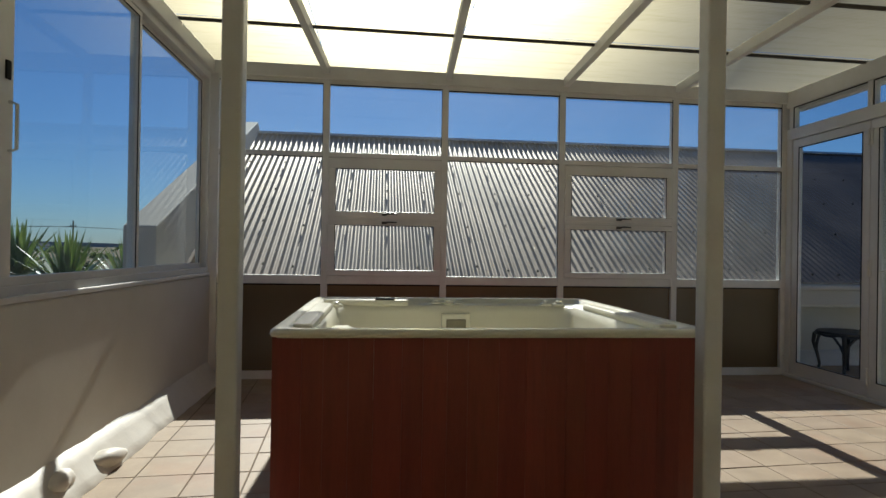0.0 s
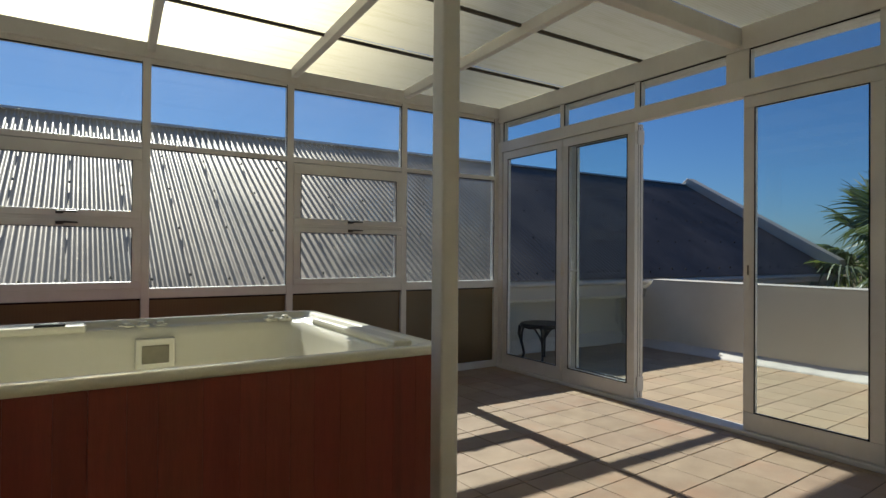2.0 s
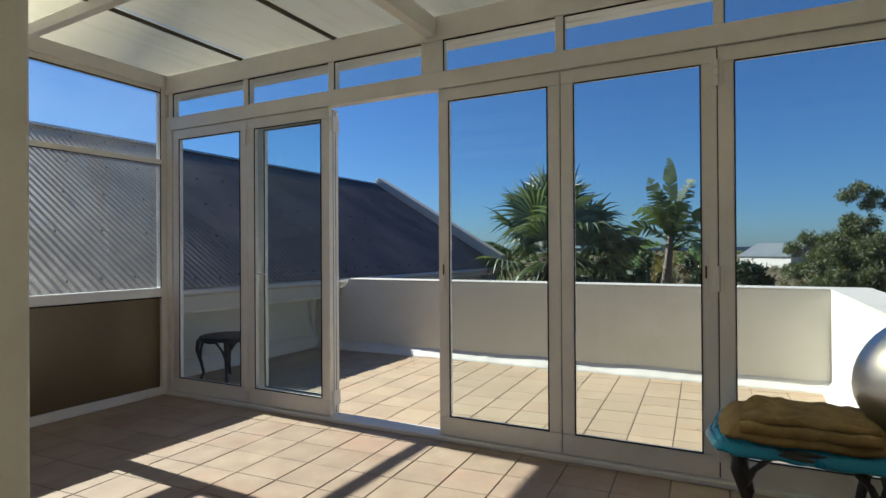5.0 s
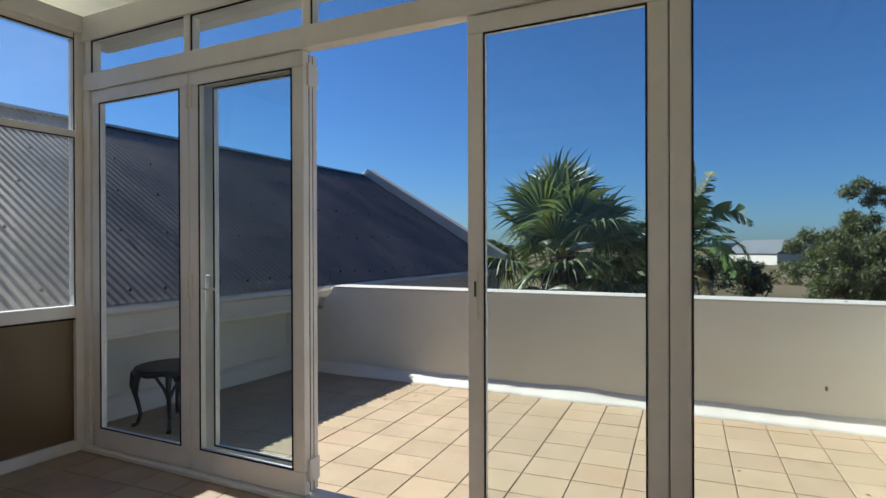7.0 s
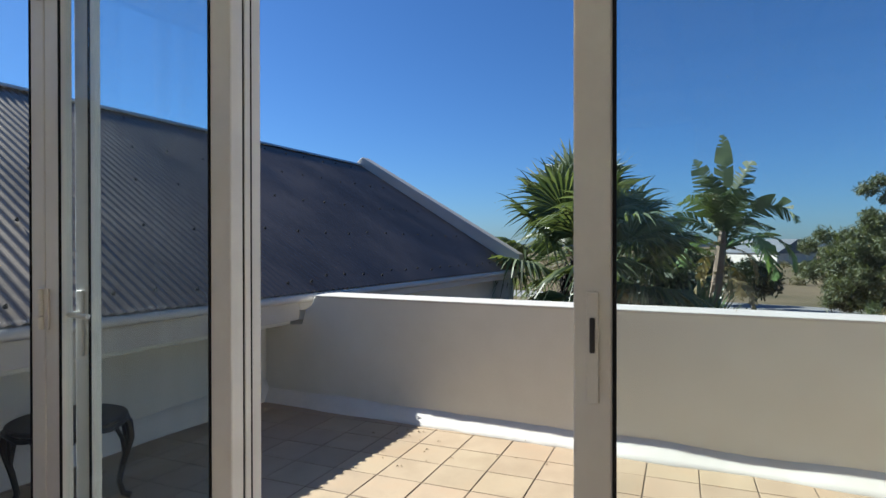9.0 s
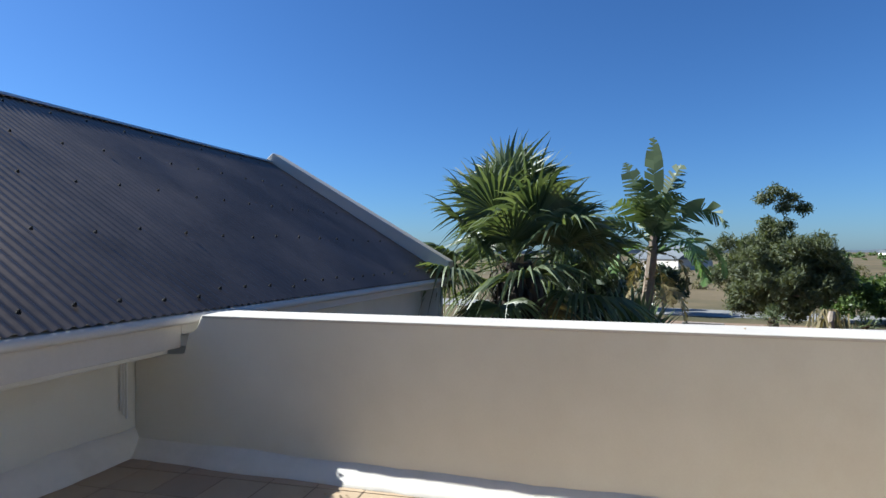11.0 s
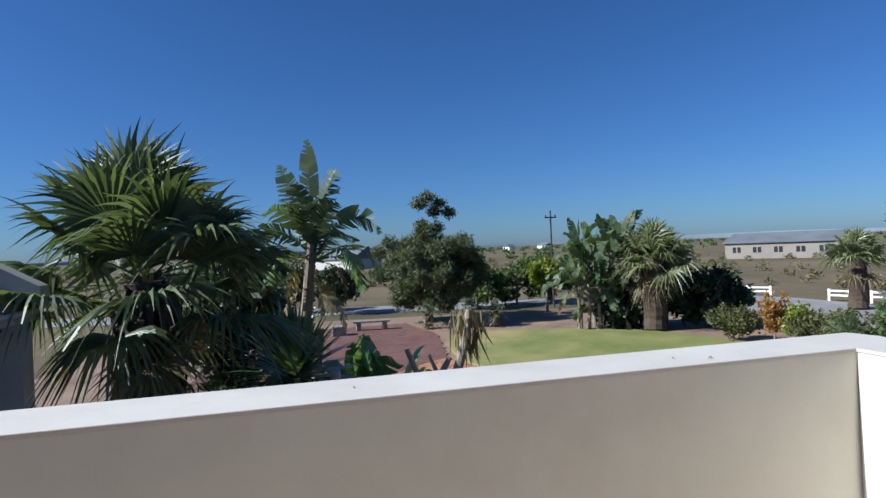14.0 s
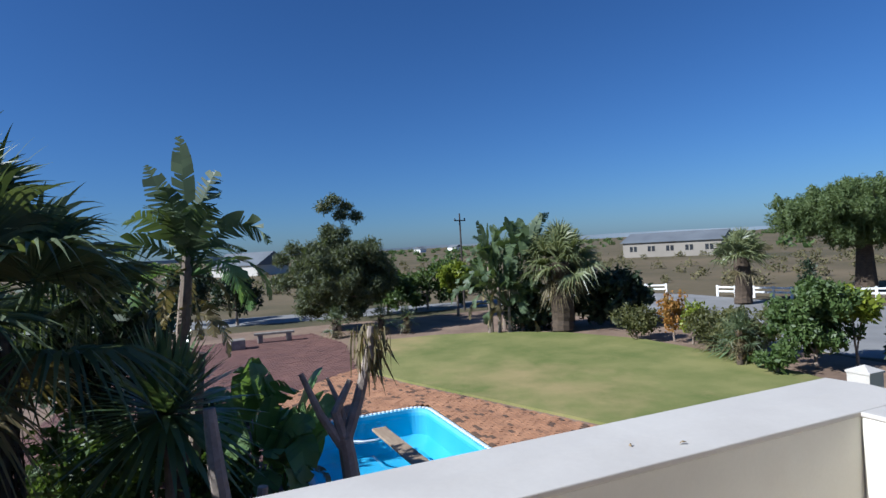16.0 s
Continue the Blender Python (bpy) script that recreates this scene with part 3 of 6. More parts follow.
for i in range(5):
    a, b = MX[i] + 0.03, MX[i + 1] - 0.03
    if i == 0:
        a += 0.03
    if i == 4:
        b -= 0.03
    unshadowed(bar("pane", (a, YB + 0.028, 2.12), (b, YB + 0.034, 2.82), GLASS, win_n, 0))
    bar("gasket", (a, f0 - 0.001, 2.755 - ROOF_FALL * (a - XL)), (b, f0 + 0.008, 2.764 - ROOF_FALL * (a - XL)), RUBBER, win_n, 0)
    bar("head_bead", (a, f0 + 0.001, 2.764 - ROOF_FALL * (a - XL)), (b, f1, 2.815), PAINT, win_n, 0)
    bar("gasket", (b - 0.005, f0 - 0.001, 2.12), (b, f0 + 0.006, 2.76), RUBBER, win_n, 0)
    bar("lower_panel", (a, YB + 0.024, 0.075), (b, YB + 0.036, 0.885), BRONZE_SHEET, win_n, 0, "bronze multiwall plastic panel")
    bar("gasket", (a, f0 - 0.001, 0.872), (b, f0 + 0.008, 0.885), RUBBER, win_n, 0)
    if i in (1, 3):
        # two top-hung sashes, one over the other
        for z0, z1, tr in ((1.515, 2.065, 0.095), (0.965, 1.49, 0.05)):
            sash = bar("awning_sash", (a, f0 - 0.018, z0), (b, f1 - 0.01, z0 + 0.055), PAINT, win_n, 0.005)
            bar("top_rail", (a, f0 - 0.018, z1 - tr), (b, f1 - 0.01, z1), PAINT, sash, 0.005)
            bar("stile", (a, f0 - 0.018, z0 + 0.055), (a + 0.065, f1 - 0.01, z1 - tr), PAINT, sash, 0.005)
            bar("stile", (b - 0.065, f0 - 0.018, z0 + 0.055), (b, f1 - 0.01, z1 - tr), PAINT, sash, 0.005)
            unshadowed(bar("pane", (a + 0.06, YB + 0.02, z0 + 0.05), (b - 0.06, YB + 0.026, z1 - tr + 0.005), GLASS, sash, 0))
            for gx in (a + 0.065, b - 0.070):
                bar("gasket", (gx, f0 - 0.02, z0 + 0.055), (gx + 0.005, f0 - 0.016, z1 - tr), RUBBER, sash, 0)
            bar("gasket", (a + 0.065, f0 - 0.02, z1 - tr - 0.005), (b - 0.065, f0 - 0.016, z1 - tr), RUBBER, sash, 0)
            hz = z0 + 0.03 if z0 > 1.2 else z1 - 0.025
            hm = block(((a + b) / 2 - 0.03, f0 - 0.034, hz - 0.012), ((a + b) / 2 + 0.02, f0 - 0.018, hz + 0.012), 0.003)
            tube([((a + b) / 2 - 0.02, f0 - 0.045, hz), ((a + b) / 2 + 0.03, f0 - 0.05, hz + 0.006), ((a + b) / 2 + 0.11, f0 - 0.045, hz + 0.004)], [0.009, 0.008, 0.006], 8, hm)
            tube([((a + b) / 2 - 0.01, f0 - 0.02, hz), ((a + b) / 2 - 0.01, f0 - 0.05, hz)], 0.009, 8, hm)
            part("catch", hm, DARK_METAL, sash, "black window catch")
        bar("meeting_rail", (a, f0 - 0.004, 1.488), (b, f1, 1.517), PAINT, win_n)
    else:
        unshadowed(bar("pane", (a, YB + 0.028, 0.965), (b, YB + 0.034, 2.075), GLASS, win_n, 0))
        bar("gasket", (b - 0.005, f0 - 0.001, 0.965), (b, f0 + 0.006, 2.075), RUBBER, win_n, 0)
        bar("gasket", (a, f0 - 0.001, 2.068), (b, f0 + 0.006, 2.075), RUBBER, win_n, 0)

# ---- folding doors to the terrace ----
doors = holder("door_east", (XR, 4, 0), "white aluminium folding doors, one pair folded open, with toplights", "door", kind="structure")
d0, d1 = XR, XR + 0.062
bar("threshold", (XR - 0.03, 1.02, -0.003), (XR + 0.13, YB, 0.028), PAINT, doors, 0.006)
bar("head", (d0 - 0.012, 1.02, 2.385), (d1 + 0.012, YB, 2.50), PAINT, doors, 0.006)
part("eaves_beam", block((d0 - 0.02, YF, 2.715), (d1 + 0.05, YB + 0.08, 2.88), 0.006), PAINT, doors)
bar("gutter", (d1 + 0.06, YF, 2.715), (d1 + 0.17, YB + 0.08, 2.80), PAINT, doors, 0.02)
bar("jamb", (d0 - 0.012, 6.385, 0.028), (d1, YB - 0.01, 2.385), PAINT, doors)
bar("jamb", (d0 - 0.012, 1.00, 0.028), (d1, 1.07, 2.70), PAINT, doors)
TY = [6.40, 5.46, 4.57, 3.70, 2.81, 1.93, 1.05]
for i, y in enumerate(TY):
    w = 0.085 if i == 3 else 0.026
    bar("toplight_mullion", (d0 - 0.008, y - w, 2.50), (d1 + 0.004, y + w, 2.715), PAINT, doors)
for i in range(6):
    a, b = TY[i + 1] + (0.085 if i + 1 == 3 else 0.026), TY[i] - (0.085 if i == 3 else 0.026)
    unshadowed(bar("toplight", (XR + 0.028, a, 2.50), (XR + 0.034, b, 2.715), GLASS, doors, 0))
    bar("gasket", (d0 - 0.002, a, 2.707), (d0 + 0.006, b, 2.715), RUBBER, doors, 0)
    bar("gasket", (d0 - 0.002, b - 0.006, 2.50), (d0 + 0.006, b, 2.707), RUBBER, doors, 0)


def leaf(y0, y1, x=XR, hinge=None, knob=False, bolt=None):
    """One glazed leaf, its bottom rail the parent of the rest."""
    xa, xb = x + 0.004, x + 0.05
    z0, z1, s = 0.032, 2.382, 0.078
    lf = bar("door_leaf", (xa, y0, z0), (xb, y1, z0 + 0.125), PAINT, doors, 0.005)
    bar("top_rail", (xa, y0, z1 - 0.085), (xb, y1, z1), PAINT, lf, 0.005)
    bar("stile", (xa, y0, z0 + 0.125), (xb, y0 + s, z1 - 0.085), PAINT, lf, 0.005)
    bar("stile", (xa, y1 - s, z0 + 0.125), (xb, y1, z1 - 0.085), PAINT, lf, 0.005)
    unshadowed(bar("pane", (x + 0.024, y0 + s - 0.006, z0 + 0.12), (x + 0.03, y1 - s + 0.006, z1 - 0.08), DOOR_GLASS, lf, 0))
    g = 0.007
    bar("gasket", (xa - 0.002, y0 + s, z0 + 0.125), (xa + 0.004, y0 + s + g, z1 - 0.085), RUBBER, lf, 0)
    bar("gasket", (xa - 0.002, y1 - s - g, z0 + 0.125), (xa + 0.004, y1 - s, z1 - 0.085), RUBBER, lf, 0)
    bar("gasket", (xa - 0.002, y0 + s, z1 - 0.085 - g), (xa + 0.004, y1 - s, z1 - 0.085), RUBBER, lf, 0)
    bar("gasket", (xa - 0.002, y0 + s, z0 + 0.125), (xa + 0.004, y1 - s, z0 + 0.125 + g), RUBBER, lf, 0)
    if hinge is not None:
        for hz in (0.20, 1.12, 2.24):
            hb = block((xa - 0.008, hinge - 0.03, hz - 0.07), (xa - 0.001, hinge + 0.03, hz + 0.07), 0.002)
            for k in range(3):
                tube([(xa - 0.014, hinge, hz - 0.068 + k * 0.047), (xa - 0.014, hinge, hz - 0.025 + k * 0.047)], 0.011, 10, hb)
            part("hinge", hb, PAINT, lf, "white barrel hinge")
    if bolt is not None:
        bb = block((xa - 0.007, bolt - 0.012, 1.02), (xa - 0.001, bolt + 0.012, 1.24), 0.002)
        part("bolt_plate", bb, PAINT, lf)
        part("bolt_slot", block((xa - 0.012, bolt - 0.005, 1.12), (xa - 0.006, bolt + 0.005, 1.19), 0.002), DARK_METAL, lf, "dark flush bolt slot")
    if knob:
        hb = block((xa - 0.010, y1 - 0.055, 0.95), (xa - 0.001, y1 - 0.022, 1.18), 0.004)
        tube([(xa - 0.008, y1 - 0.038, 1.10), (xa - 0.05, y1 - 0.038, 1.10), (xa - 0.055, y1 - 0.06, 1.10), (xa - 0.055, y1 - 0.16, 1.10)], 0.009, 8, hb)
        part("lever_handle", hb, PAINT, lf, "white lever handle on a long plate")
    return lf


leaf(5.462, 6.382, hinge=5.462)
leaf(4.60, 5.458, hinge=None)
# its partner is folded back flat against it, on the terrace side
leaf(4.615, 5.435, x=XR + 0.085, knob=True)
bar("fold_seal", (XR + 0.0505, 4.605, 0.04), (XR + 0.058, 4.617, 2.37), RUBBER, doors, 0)
bar("fold_channel", (XR + 0.0585, 4.602, 0.04), (XR + 0.080, 4.617, 2.37), PAINT, doors, 0.002)
bar("fold_seal", (XR + 0.0805, 4.605, 0.04), (XR + 0.0885, 4.617, 2.37), RUBBER, doors, 0)
for hz in (0.16, 2.26):
    bar("fold_hinge", (XR + 0.03, 4.585, hz - 0.06), (XR + 0.11, 4.599, hz + 0.06), PAINT, doors, 0.003)
bar("fold_seal", (XR + 0.012, 2.8085, 0.04), (XR + 0.044, 2.8115, 2.37), RUBBER, doors, 0)
bar("fold_seal", (XR + 0.012, 1.9365, 0.04), (XR + 0.044, 1.9415, 2.37), RUBBER, doors, 0)
bar("fold_seal", (XR + 0.012, 5.4585, 0.04), (XR + 0.044, 5.4615, 2.37), RUBBER, doors, 0)
leaf(2.812, 3.660, bolt=3.62)
leaf(1.942, 2.808, bolt=2.00)
leaf(1.072, 1.936, hinge=1.939)
tagged(part("wall_east", block((XR, YF, -0.25), (XR + 0.2, 1.0, 3.0)), PLASTER, None), "plain cream plastered wall beside the doors", "wall", kind="structure")

# ---- sunroom roof ----
RX = [0.155, 1.30, 2.45, 3.60]
def sheet_mesh():
    bm = bmesh.new()
    for x0, x1 in ((XL - 0.2, RX[0]), (RX[0], RX[1]), (RX[1], RX[2]), (RX[2], RX[3]), (RX[3], XR + 0.10)):
        for y, y2 in ((YB + 0.1, 5.46), (5.46, 4.57), (4.57, 3.70), (3.70, 2.81), (2.81, 1.93), (1.93, 1.05), (1.05, 0.17), (0.17, -0.71), (-0.71, YF - 0.2)):
            corners = ((x0 + 0.004, y2 + 0.004), (x1 - 0.004, y2 + 0.004), (x1 - 0.004, y - 0.004), (x0 + 0.004, y - 0.004))
            bm.faces.new([bm.verts.new((xx, yy, roof_z(xx) + 0.014)) for xx, yy in corners])
    return bm


sheets = part("ceiling", sheet_mesh(), ROOF_SHEET, None)
for face in sheets.data.polygons:
    if face.normal.z > 0:
        face.flip()
ceiling = tagged(sheets, "translucent cream multiwall plastic roof sheets", "ceiling", kind="structure")
for x in RX:
    z = roof_z(x)
    lean = 0.05 * (YB - 0.03 - YF)
    bm = prism([(x - 0.028 - lean, YF), (x + 0.028 - lean, YF), (x + 0.028, YB - 0.03), (x - 0.028, YB - 0.03)], "z", z - 0.075, z + 0.008, 0.004)
    tagged(part("rafter", bm, PAINT, None), "white aluminium rafter under the translucent roof", "rafter", group="roof rafters", kind="structure")
for y in (5.50, 4.53, 2.81, 1.93, 1.05, 0.17, -0.71):
    bm = prism([(XL, roof_z(XL) + 0.010), (XR, roof_z(XR) + 0.010), (XR, roof_z(XR) - 0.010), (XL, roof_z(XL) - 0.010)], "y", y - 0.013, y + 0.013)
    tagged(part("sheet_joiner", bm, JOINT_STRIP, None), "dark joint strip between translucent roof sheets", "joint strip", group="roof joint strips", kind="structure")
bm = prism([(XL, roof_z(XL) - 0.012), (XR, roof_z(XR) - 0.012), (XR, roof_z(XR) - 0.14), (XL, roof_z(XL) - 0.14)], "y", 3.66, 3.74, 0.006)
tagged(part("cross_beam", bm, PAINT, None), "white cross beam under the translucent roof", "beam", kind="structure")
for x, yy in ((0.135, 3.20), (1.985, 3.18)):
    p = part("post", block((x - 0.038, yy - 0.038, 0), (x + 0.038, yy + 0.038, roof_z(x) - 0.0), 0.008), PAINT, None)
    tagged(p, "square white post beside the hot tub", "post", group="sunroom posts", kind="structure")

# ---- corrugated roof of the neighbouring wing ----
wing = holder("roof", (6, 8.3, EAVE_Z), "galvanised corrugated iron roof with plastered gable copings", "roof", kind="structure")
def corrugated():
    pitch, amp, per = 0.0762, 0.010, 6
    n = int((ROOF_X1 - ROOF_X0) / pitch * per)
    slope = Vector((0, RIDGE_Y - EAVE_Y, RIDGE_Z - EAVE_Z))
    up = slope.normalized().cross(Vector((-1, 0, 0)))
    if up.z < 0:
        up = -up
    vs, fs = [], []
    rows = 5
    for j in range(rows):
        s = j / (rows - 1)
        for i in range(n + 1):
            x = ROOF_X0 + (ROOF_X1 - ROOF_X0) * i / n
            p = Vector((x, EAVE_Y, EAVE_Z)) + slope * s + up * amp * math.cos(math.tau * i / per)
            vs.append(p)
    for j in range(rows - 1):
        for i in range(n):
            a = j * (n + 1) + i
            fs.append((a, a + 1, a + n + 2, a + n + 1))
    return vs, fs, slope, up


cv, cf, SLOPE, UPV = corrugated()
raw_part("corrugated_sheet", cv, cf, GALV, wing, "galvanised corrugated sheeting", smooth=True)
bm = bmesh.new()
rng = random.Random(5)
for s in (0.045, 0.27, 0.49, 0.71, 0.93):
    k = 0
    x = ROOF_X0 + 0.12
    while x < ROOF_X1 - 0.3:
        c = Vector((x + rng.uniform(-0.01, 0.01), EAVE_Y, EAVE_Z)) + SLOPE * (s + rng.uniform(-0.012, 0.012)) + UPV * 0.011
        tube([c, c + UPV * 0.012], [0.014, 0.012], 6, bm)
        tube([c + UPV * 0.011, c + UPV * 0.024], [0.007, 0.006], 6, bm)
        x += 0.0762 * (6 if s > 0.1 else 4)
tagged(part("roofing_screws", bm, RUBBER, wing, "dark roofing screws with washers"), kind="stuff")
# ridge flashing with a ragged lower edge
bm = bmesh.new()
prev = None
for i in range(200):
    x = ROOF_X0 + (ROOF_X1 - ROOF_X0) * i / 199
    d = 0.035 + 0.02 * noise.noise(Vector((i * 0.4, 0, 0)))
    lift = 0.016 + 0.008 * noise.noise(Vector((i * 0.25, 3, 0)))
    sl = SLOPE.normalized()
    top = Vector((x, RIDGE_Y, RIDGE_Z)) + UPV * 0.030
    row = [bm.verts.new(top - sl * d + UPV * (lift - 0.030)), bm.verts.new(top - sl * 0.05), bm.verts.new(top + Vector((0, 0, 0.012))), bm.verts.new(Vector((x, RIDGE_Y + 0.2, RIDGE_Z - 0.08)))]
    if prev:
        for k in range(3):
            bm.faces.new((prev[k], prev[k + 1], row[k + 1], row[k]))
    prev = row
part("ridge_flashing", bm, FLASHING, wing, "crumpled metal ridge flashing")
part("rear_slope", prism([(RIDGE_Y, RIDGE_Z - 0.02), (13.2, EAVE_Z), (13.2, EAVE_Z - 0.05), (RIDGE_Y, RIDGE_Z - 0.08)], "x", ROOF_X0, ROOF_X1), GALV, wing)
part("fascia", block((ROOF_X0, EAVE_Y + 0.03, EAVE_Z - 0.23), (7.52, EAVE_Y + 0.06, EAVE_Z - 0.03), 0.004), COPING, wing, "white fascia board")
part("fascia", block((7.522, EAVE_Y + 0.03, EAVE_Z - 0.15), (ROOF_X1 - 0.02, EAVE_Y + 0.06, EAVE_Z - 0.02), 0.004), COPING, wing, "white fascia board")
part("eaves_slab", block((ROOF_X0, EAVE_Y + 0.06, EAVE_Z - 0.262), (7.44, NORTH_Y + 0.02, EAVE_Z - 0.10), 0.01), PLASTER, wing)
part("eaves_slab", block((7.46, EAVE_Y + 0.06, EAVE_Z - 0.16), (ROOF_X1 - 0.26, NORTH_Y + 0.02, EAVE_Z - 0.10), 0.01), PLASTER, wing)
bm = bmesh.new()
prev = None
for i in range(120):
    x = ROOF_X0 + (ROOF_X1 - ROOF_X0 - 0.02) * i / 119
    n = 0.006 * noise.noise(Vector((i * 0.5, 9, 0)))
    row = [bm.verts.new((x, EAVE_Y + 0.08, EAVE_Z - 0.005)), bm.verts.new((x, EAVE_Y - 0.01 + n, EAVE_Z - 0.015)), bm.verts.new((x, EAVE_Y - 0.04 + n, EAVE_Z - 0.05)), bm.verts.new((x, EAVE_Y - 0.02 + n, EAVE_Z - 0.075)), bm.verts.new((x, EAVE_Y + 0.03, EAVE_Z - 0.08))]
    if prev:
        for k in range(4):
            bm.faces.new((prev[k], prev[k + 1], row[k + 1], row[k]))
    prev = row
part("eaves_mortar", bm, COPING, wing, "white mortar bed along the eaves", smooth=True)
# gable copings
part("coping_east", prism([(EAVE_Y - 0.02, EAVE_Z - 0.03), (EAVE_Y - 0.02, EAVE_Z + 0.25), (RIDGE_Y - 0.05, RIDGE_Z + 0.17), (RIDGE_Y + 0.35, RIDGE_Z - 0.12), (RIDGE_Y + 0.35, RIDGE_Z - 0.3), (RIDGE_Y - 0.05, RIDGE_Z - 0.05)], "x", ROOF_X1 - 0.02, ROOF_X1 + 0.24, 0.012), COPING, wing, "white painted coping along the gable")
part("coping_west", prism([(6.05, 0.2), (6.05, 1.38), (RIDGE_Y - 0.05, RIDGE_Z + 0.16), (RIDGE_Y + 0.35, RIDGE_Z - 0.12), (RIDGE_Y + 0.35, 0.2)], "x", ROOF_X0 - 0.26, ROOF_X0 + 0.01, 0.012), COPING, wing, "white painted raised gable wall")
pipe = holder("cable_run", (7.40, 6.96, 0.45), "three thin cables clipped in the terrace corner", "cable")
for k in range(3):
    part("cable", tube([(7.36 + 0.022 * k, NORTH_Y - 0.015, 0.62), (7.36 + 0.022 * k, NORTH_Y - 0.015, 0.3 - 0.03 * k)], 0.007, 6), PAINT, pipe)


# ---- hot tub ----
TX0, TX1, TY0, TY1, TZ = 0.25, 2.105, 3.345, 4.96, 0.888
tub = holder("hot_tub", ((TX0 + TX1) / 2, (TY0 + TY1) / 2, 0), "empty hot tub with cream acrylic shell and red-stained board cabinet", "hot tub")


def rounded_ring(bm, inset, z, radius, seg=7):
    x0, x1, y0, y1 = TX0 + inset, TX1 - inset, TY0 + inset, TY1 - inset
    ring = []
    for cx, cy, a0 in ((x1 - radius, y1 - radius, 0), (x0 + radius, y1 - radius, 90), (x0 + radius, y0 + radius, 180), (x1 - radius, y0 + radius, 270)):
        for k in range(seg):
            a = radians(a0 + 90 * k / (seg - 1))
            ring.append(bm.verts.new((cx + radius * math.cos(a), cy + radius * math.sin(a), TZ + z)))
    return ring


bm = bmesh.new()
rings = [rounded_ring(bm, i, z, r) for i, z, r in ((0.02, -0.036, 0.06), (-0.004, -0.034, 0.07), (-0.010, -0.022, 0.07), (-0.006, -0.008, 0.07), (0.008, 0.0, 0.07), (0.05, 0.0, 0.08), (0.062, -0.006, 0.09), (0.075, -0.028, 0.09), (0.14, -0.034, 0.12), (0.16, -0.046, 0.16), (0.175, -0.09, 0.18), (0.20, -0.28, 0.20), (0.25, -0.36, 0.2), (0.42, -0.38, 0.16), (0.46, -0.42, 0.16), (0.50, -0.68, 0.15), (0.56, -0.72, 0.12))]
for a, b in zip(rings, rings[1:]):
    for k in range(len(a)):
        bm.faces.new((a[k], a[(k + 1) % len(a)], b[(k + 1) % len(a)], b[k]))
bm.faces.new(rings[-1])
shell = part("shell", bm, SHELL, tub, "cream moulded acrylic shell", smooth=True)
# moulded raised platforms on the rim
part("rim_step", block((TX0 + 0.07, TY1 - 0.17, TZ - 0.045), (TX0 + 0.62, TY1 - 0.055, TZ - 0.004), 0.014), SHELL, shell)
part("rim_step", block((TX0 + 0.05, TY0 + 0.18, TZ - 0.045), (TX0 + 0.15, TY1 - 0.42, TZ - 0.002), 0.018), SHELL, shell)
part("rim_step", block((TX1 - 0.15, TY0 + 0.18, TZ - 0.045), (TX1 - 0.05, TY1 - 0.42, TZ - 0.002), 0.018), SHELL, shell)
part("armrest", block((TX0 + 0.13, TY0 + 0.45, TZ - 0.40), (TX0 + 0.32, TY0 + 0.95, TZ - 0.10), 0.06), SHELL, shell)
panel = part("control_panel", block((TX0 + 0.40, TY1 - 0.165, TZ - 0.006), (TX0 + 0.53, TY1 - 0.095, TZ + 0.006), 0.006), RUBBER, tub, "dark control panel with a small display")
part("display", block((TX0 + 0.425, TY1 - 0.15, TZ + 0.004), (TX0 + 0.505, TY1 - 0.11, TZ + 0.0075), 0.001), GREEN_LCD, panel, "greenish display")
for kx, ky in ((TX0 + 0.80, TY1 - 0.10), (TX0 + 0.88, TY1 - 0.10), (TX0 + 0.96, TY1 - 0.10), (TX1 - 0.30, TY1 - 0.13), (TX1 - 0.22, TY1 - 0.15), (TX0 + 0.16, TY1 - 0.30)):
    kb = turned([(0.040, -0.010), (0.041, 0.004), (0.034, 0.009), (0.022, 0.010), (0.020, 0.022), (0.008, 0.025)], (kx, ky, TZ - 0.030), 18)
    part("valve_knob", kb, SHELL, tub, "round cream air valve knob", smooth=False)
fb = block((1.085, TY1 - 0.215, TZ - 0.25), (1.275, TY1 - 0.17, TZ - 0.09), 0.008)
skim = part("skimmer_frame", fb, SHELL, tub, "cream skimmer surround")
# No cavity here: the opening's shade is a dull brown panel.
part("skimmer_opening", block((1.115, TY1 - 0.222, TZ - 0.22), (1.245, TY1 - 0.214, TZ - 0.125), 0.004), surface("skimmer_shade", (0.20, 0.18, 0.12), (0.28, 0.25, 0.17), 10, 0.6), skim, "dull brown panel carrying the skimmer opening's shade")


def boards(p0, p1, out, seed):
    """Vertical boards of uneven width along one face of the cabinet."""
    p0, p1 = Vector(p0), Vector(p1)
    length = (p1 - p0).length
    d = (p1 - p0).normalized()
    r = random.Random(seed)
    s = 0.0
    while s < length - 0.01:
        w = min(r.choice((0.085, 0.115, 0.13, 0.10)), length - s)
        if length - s - w < 0.05:
            w = length - s
        a, b = p0 + d * (s + 0.0003), p0 + d * (s + w - 0.0003)
        o = Vector(out) * (0.022 + r.uniform(-0.0005, 0.0005))
        bar("board", (a.x, a.y, 0.05), (b.x + o.x, b.y + o.y, TZ - 0.032), REDWOOD, tub, 0.0006)
        s += w


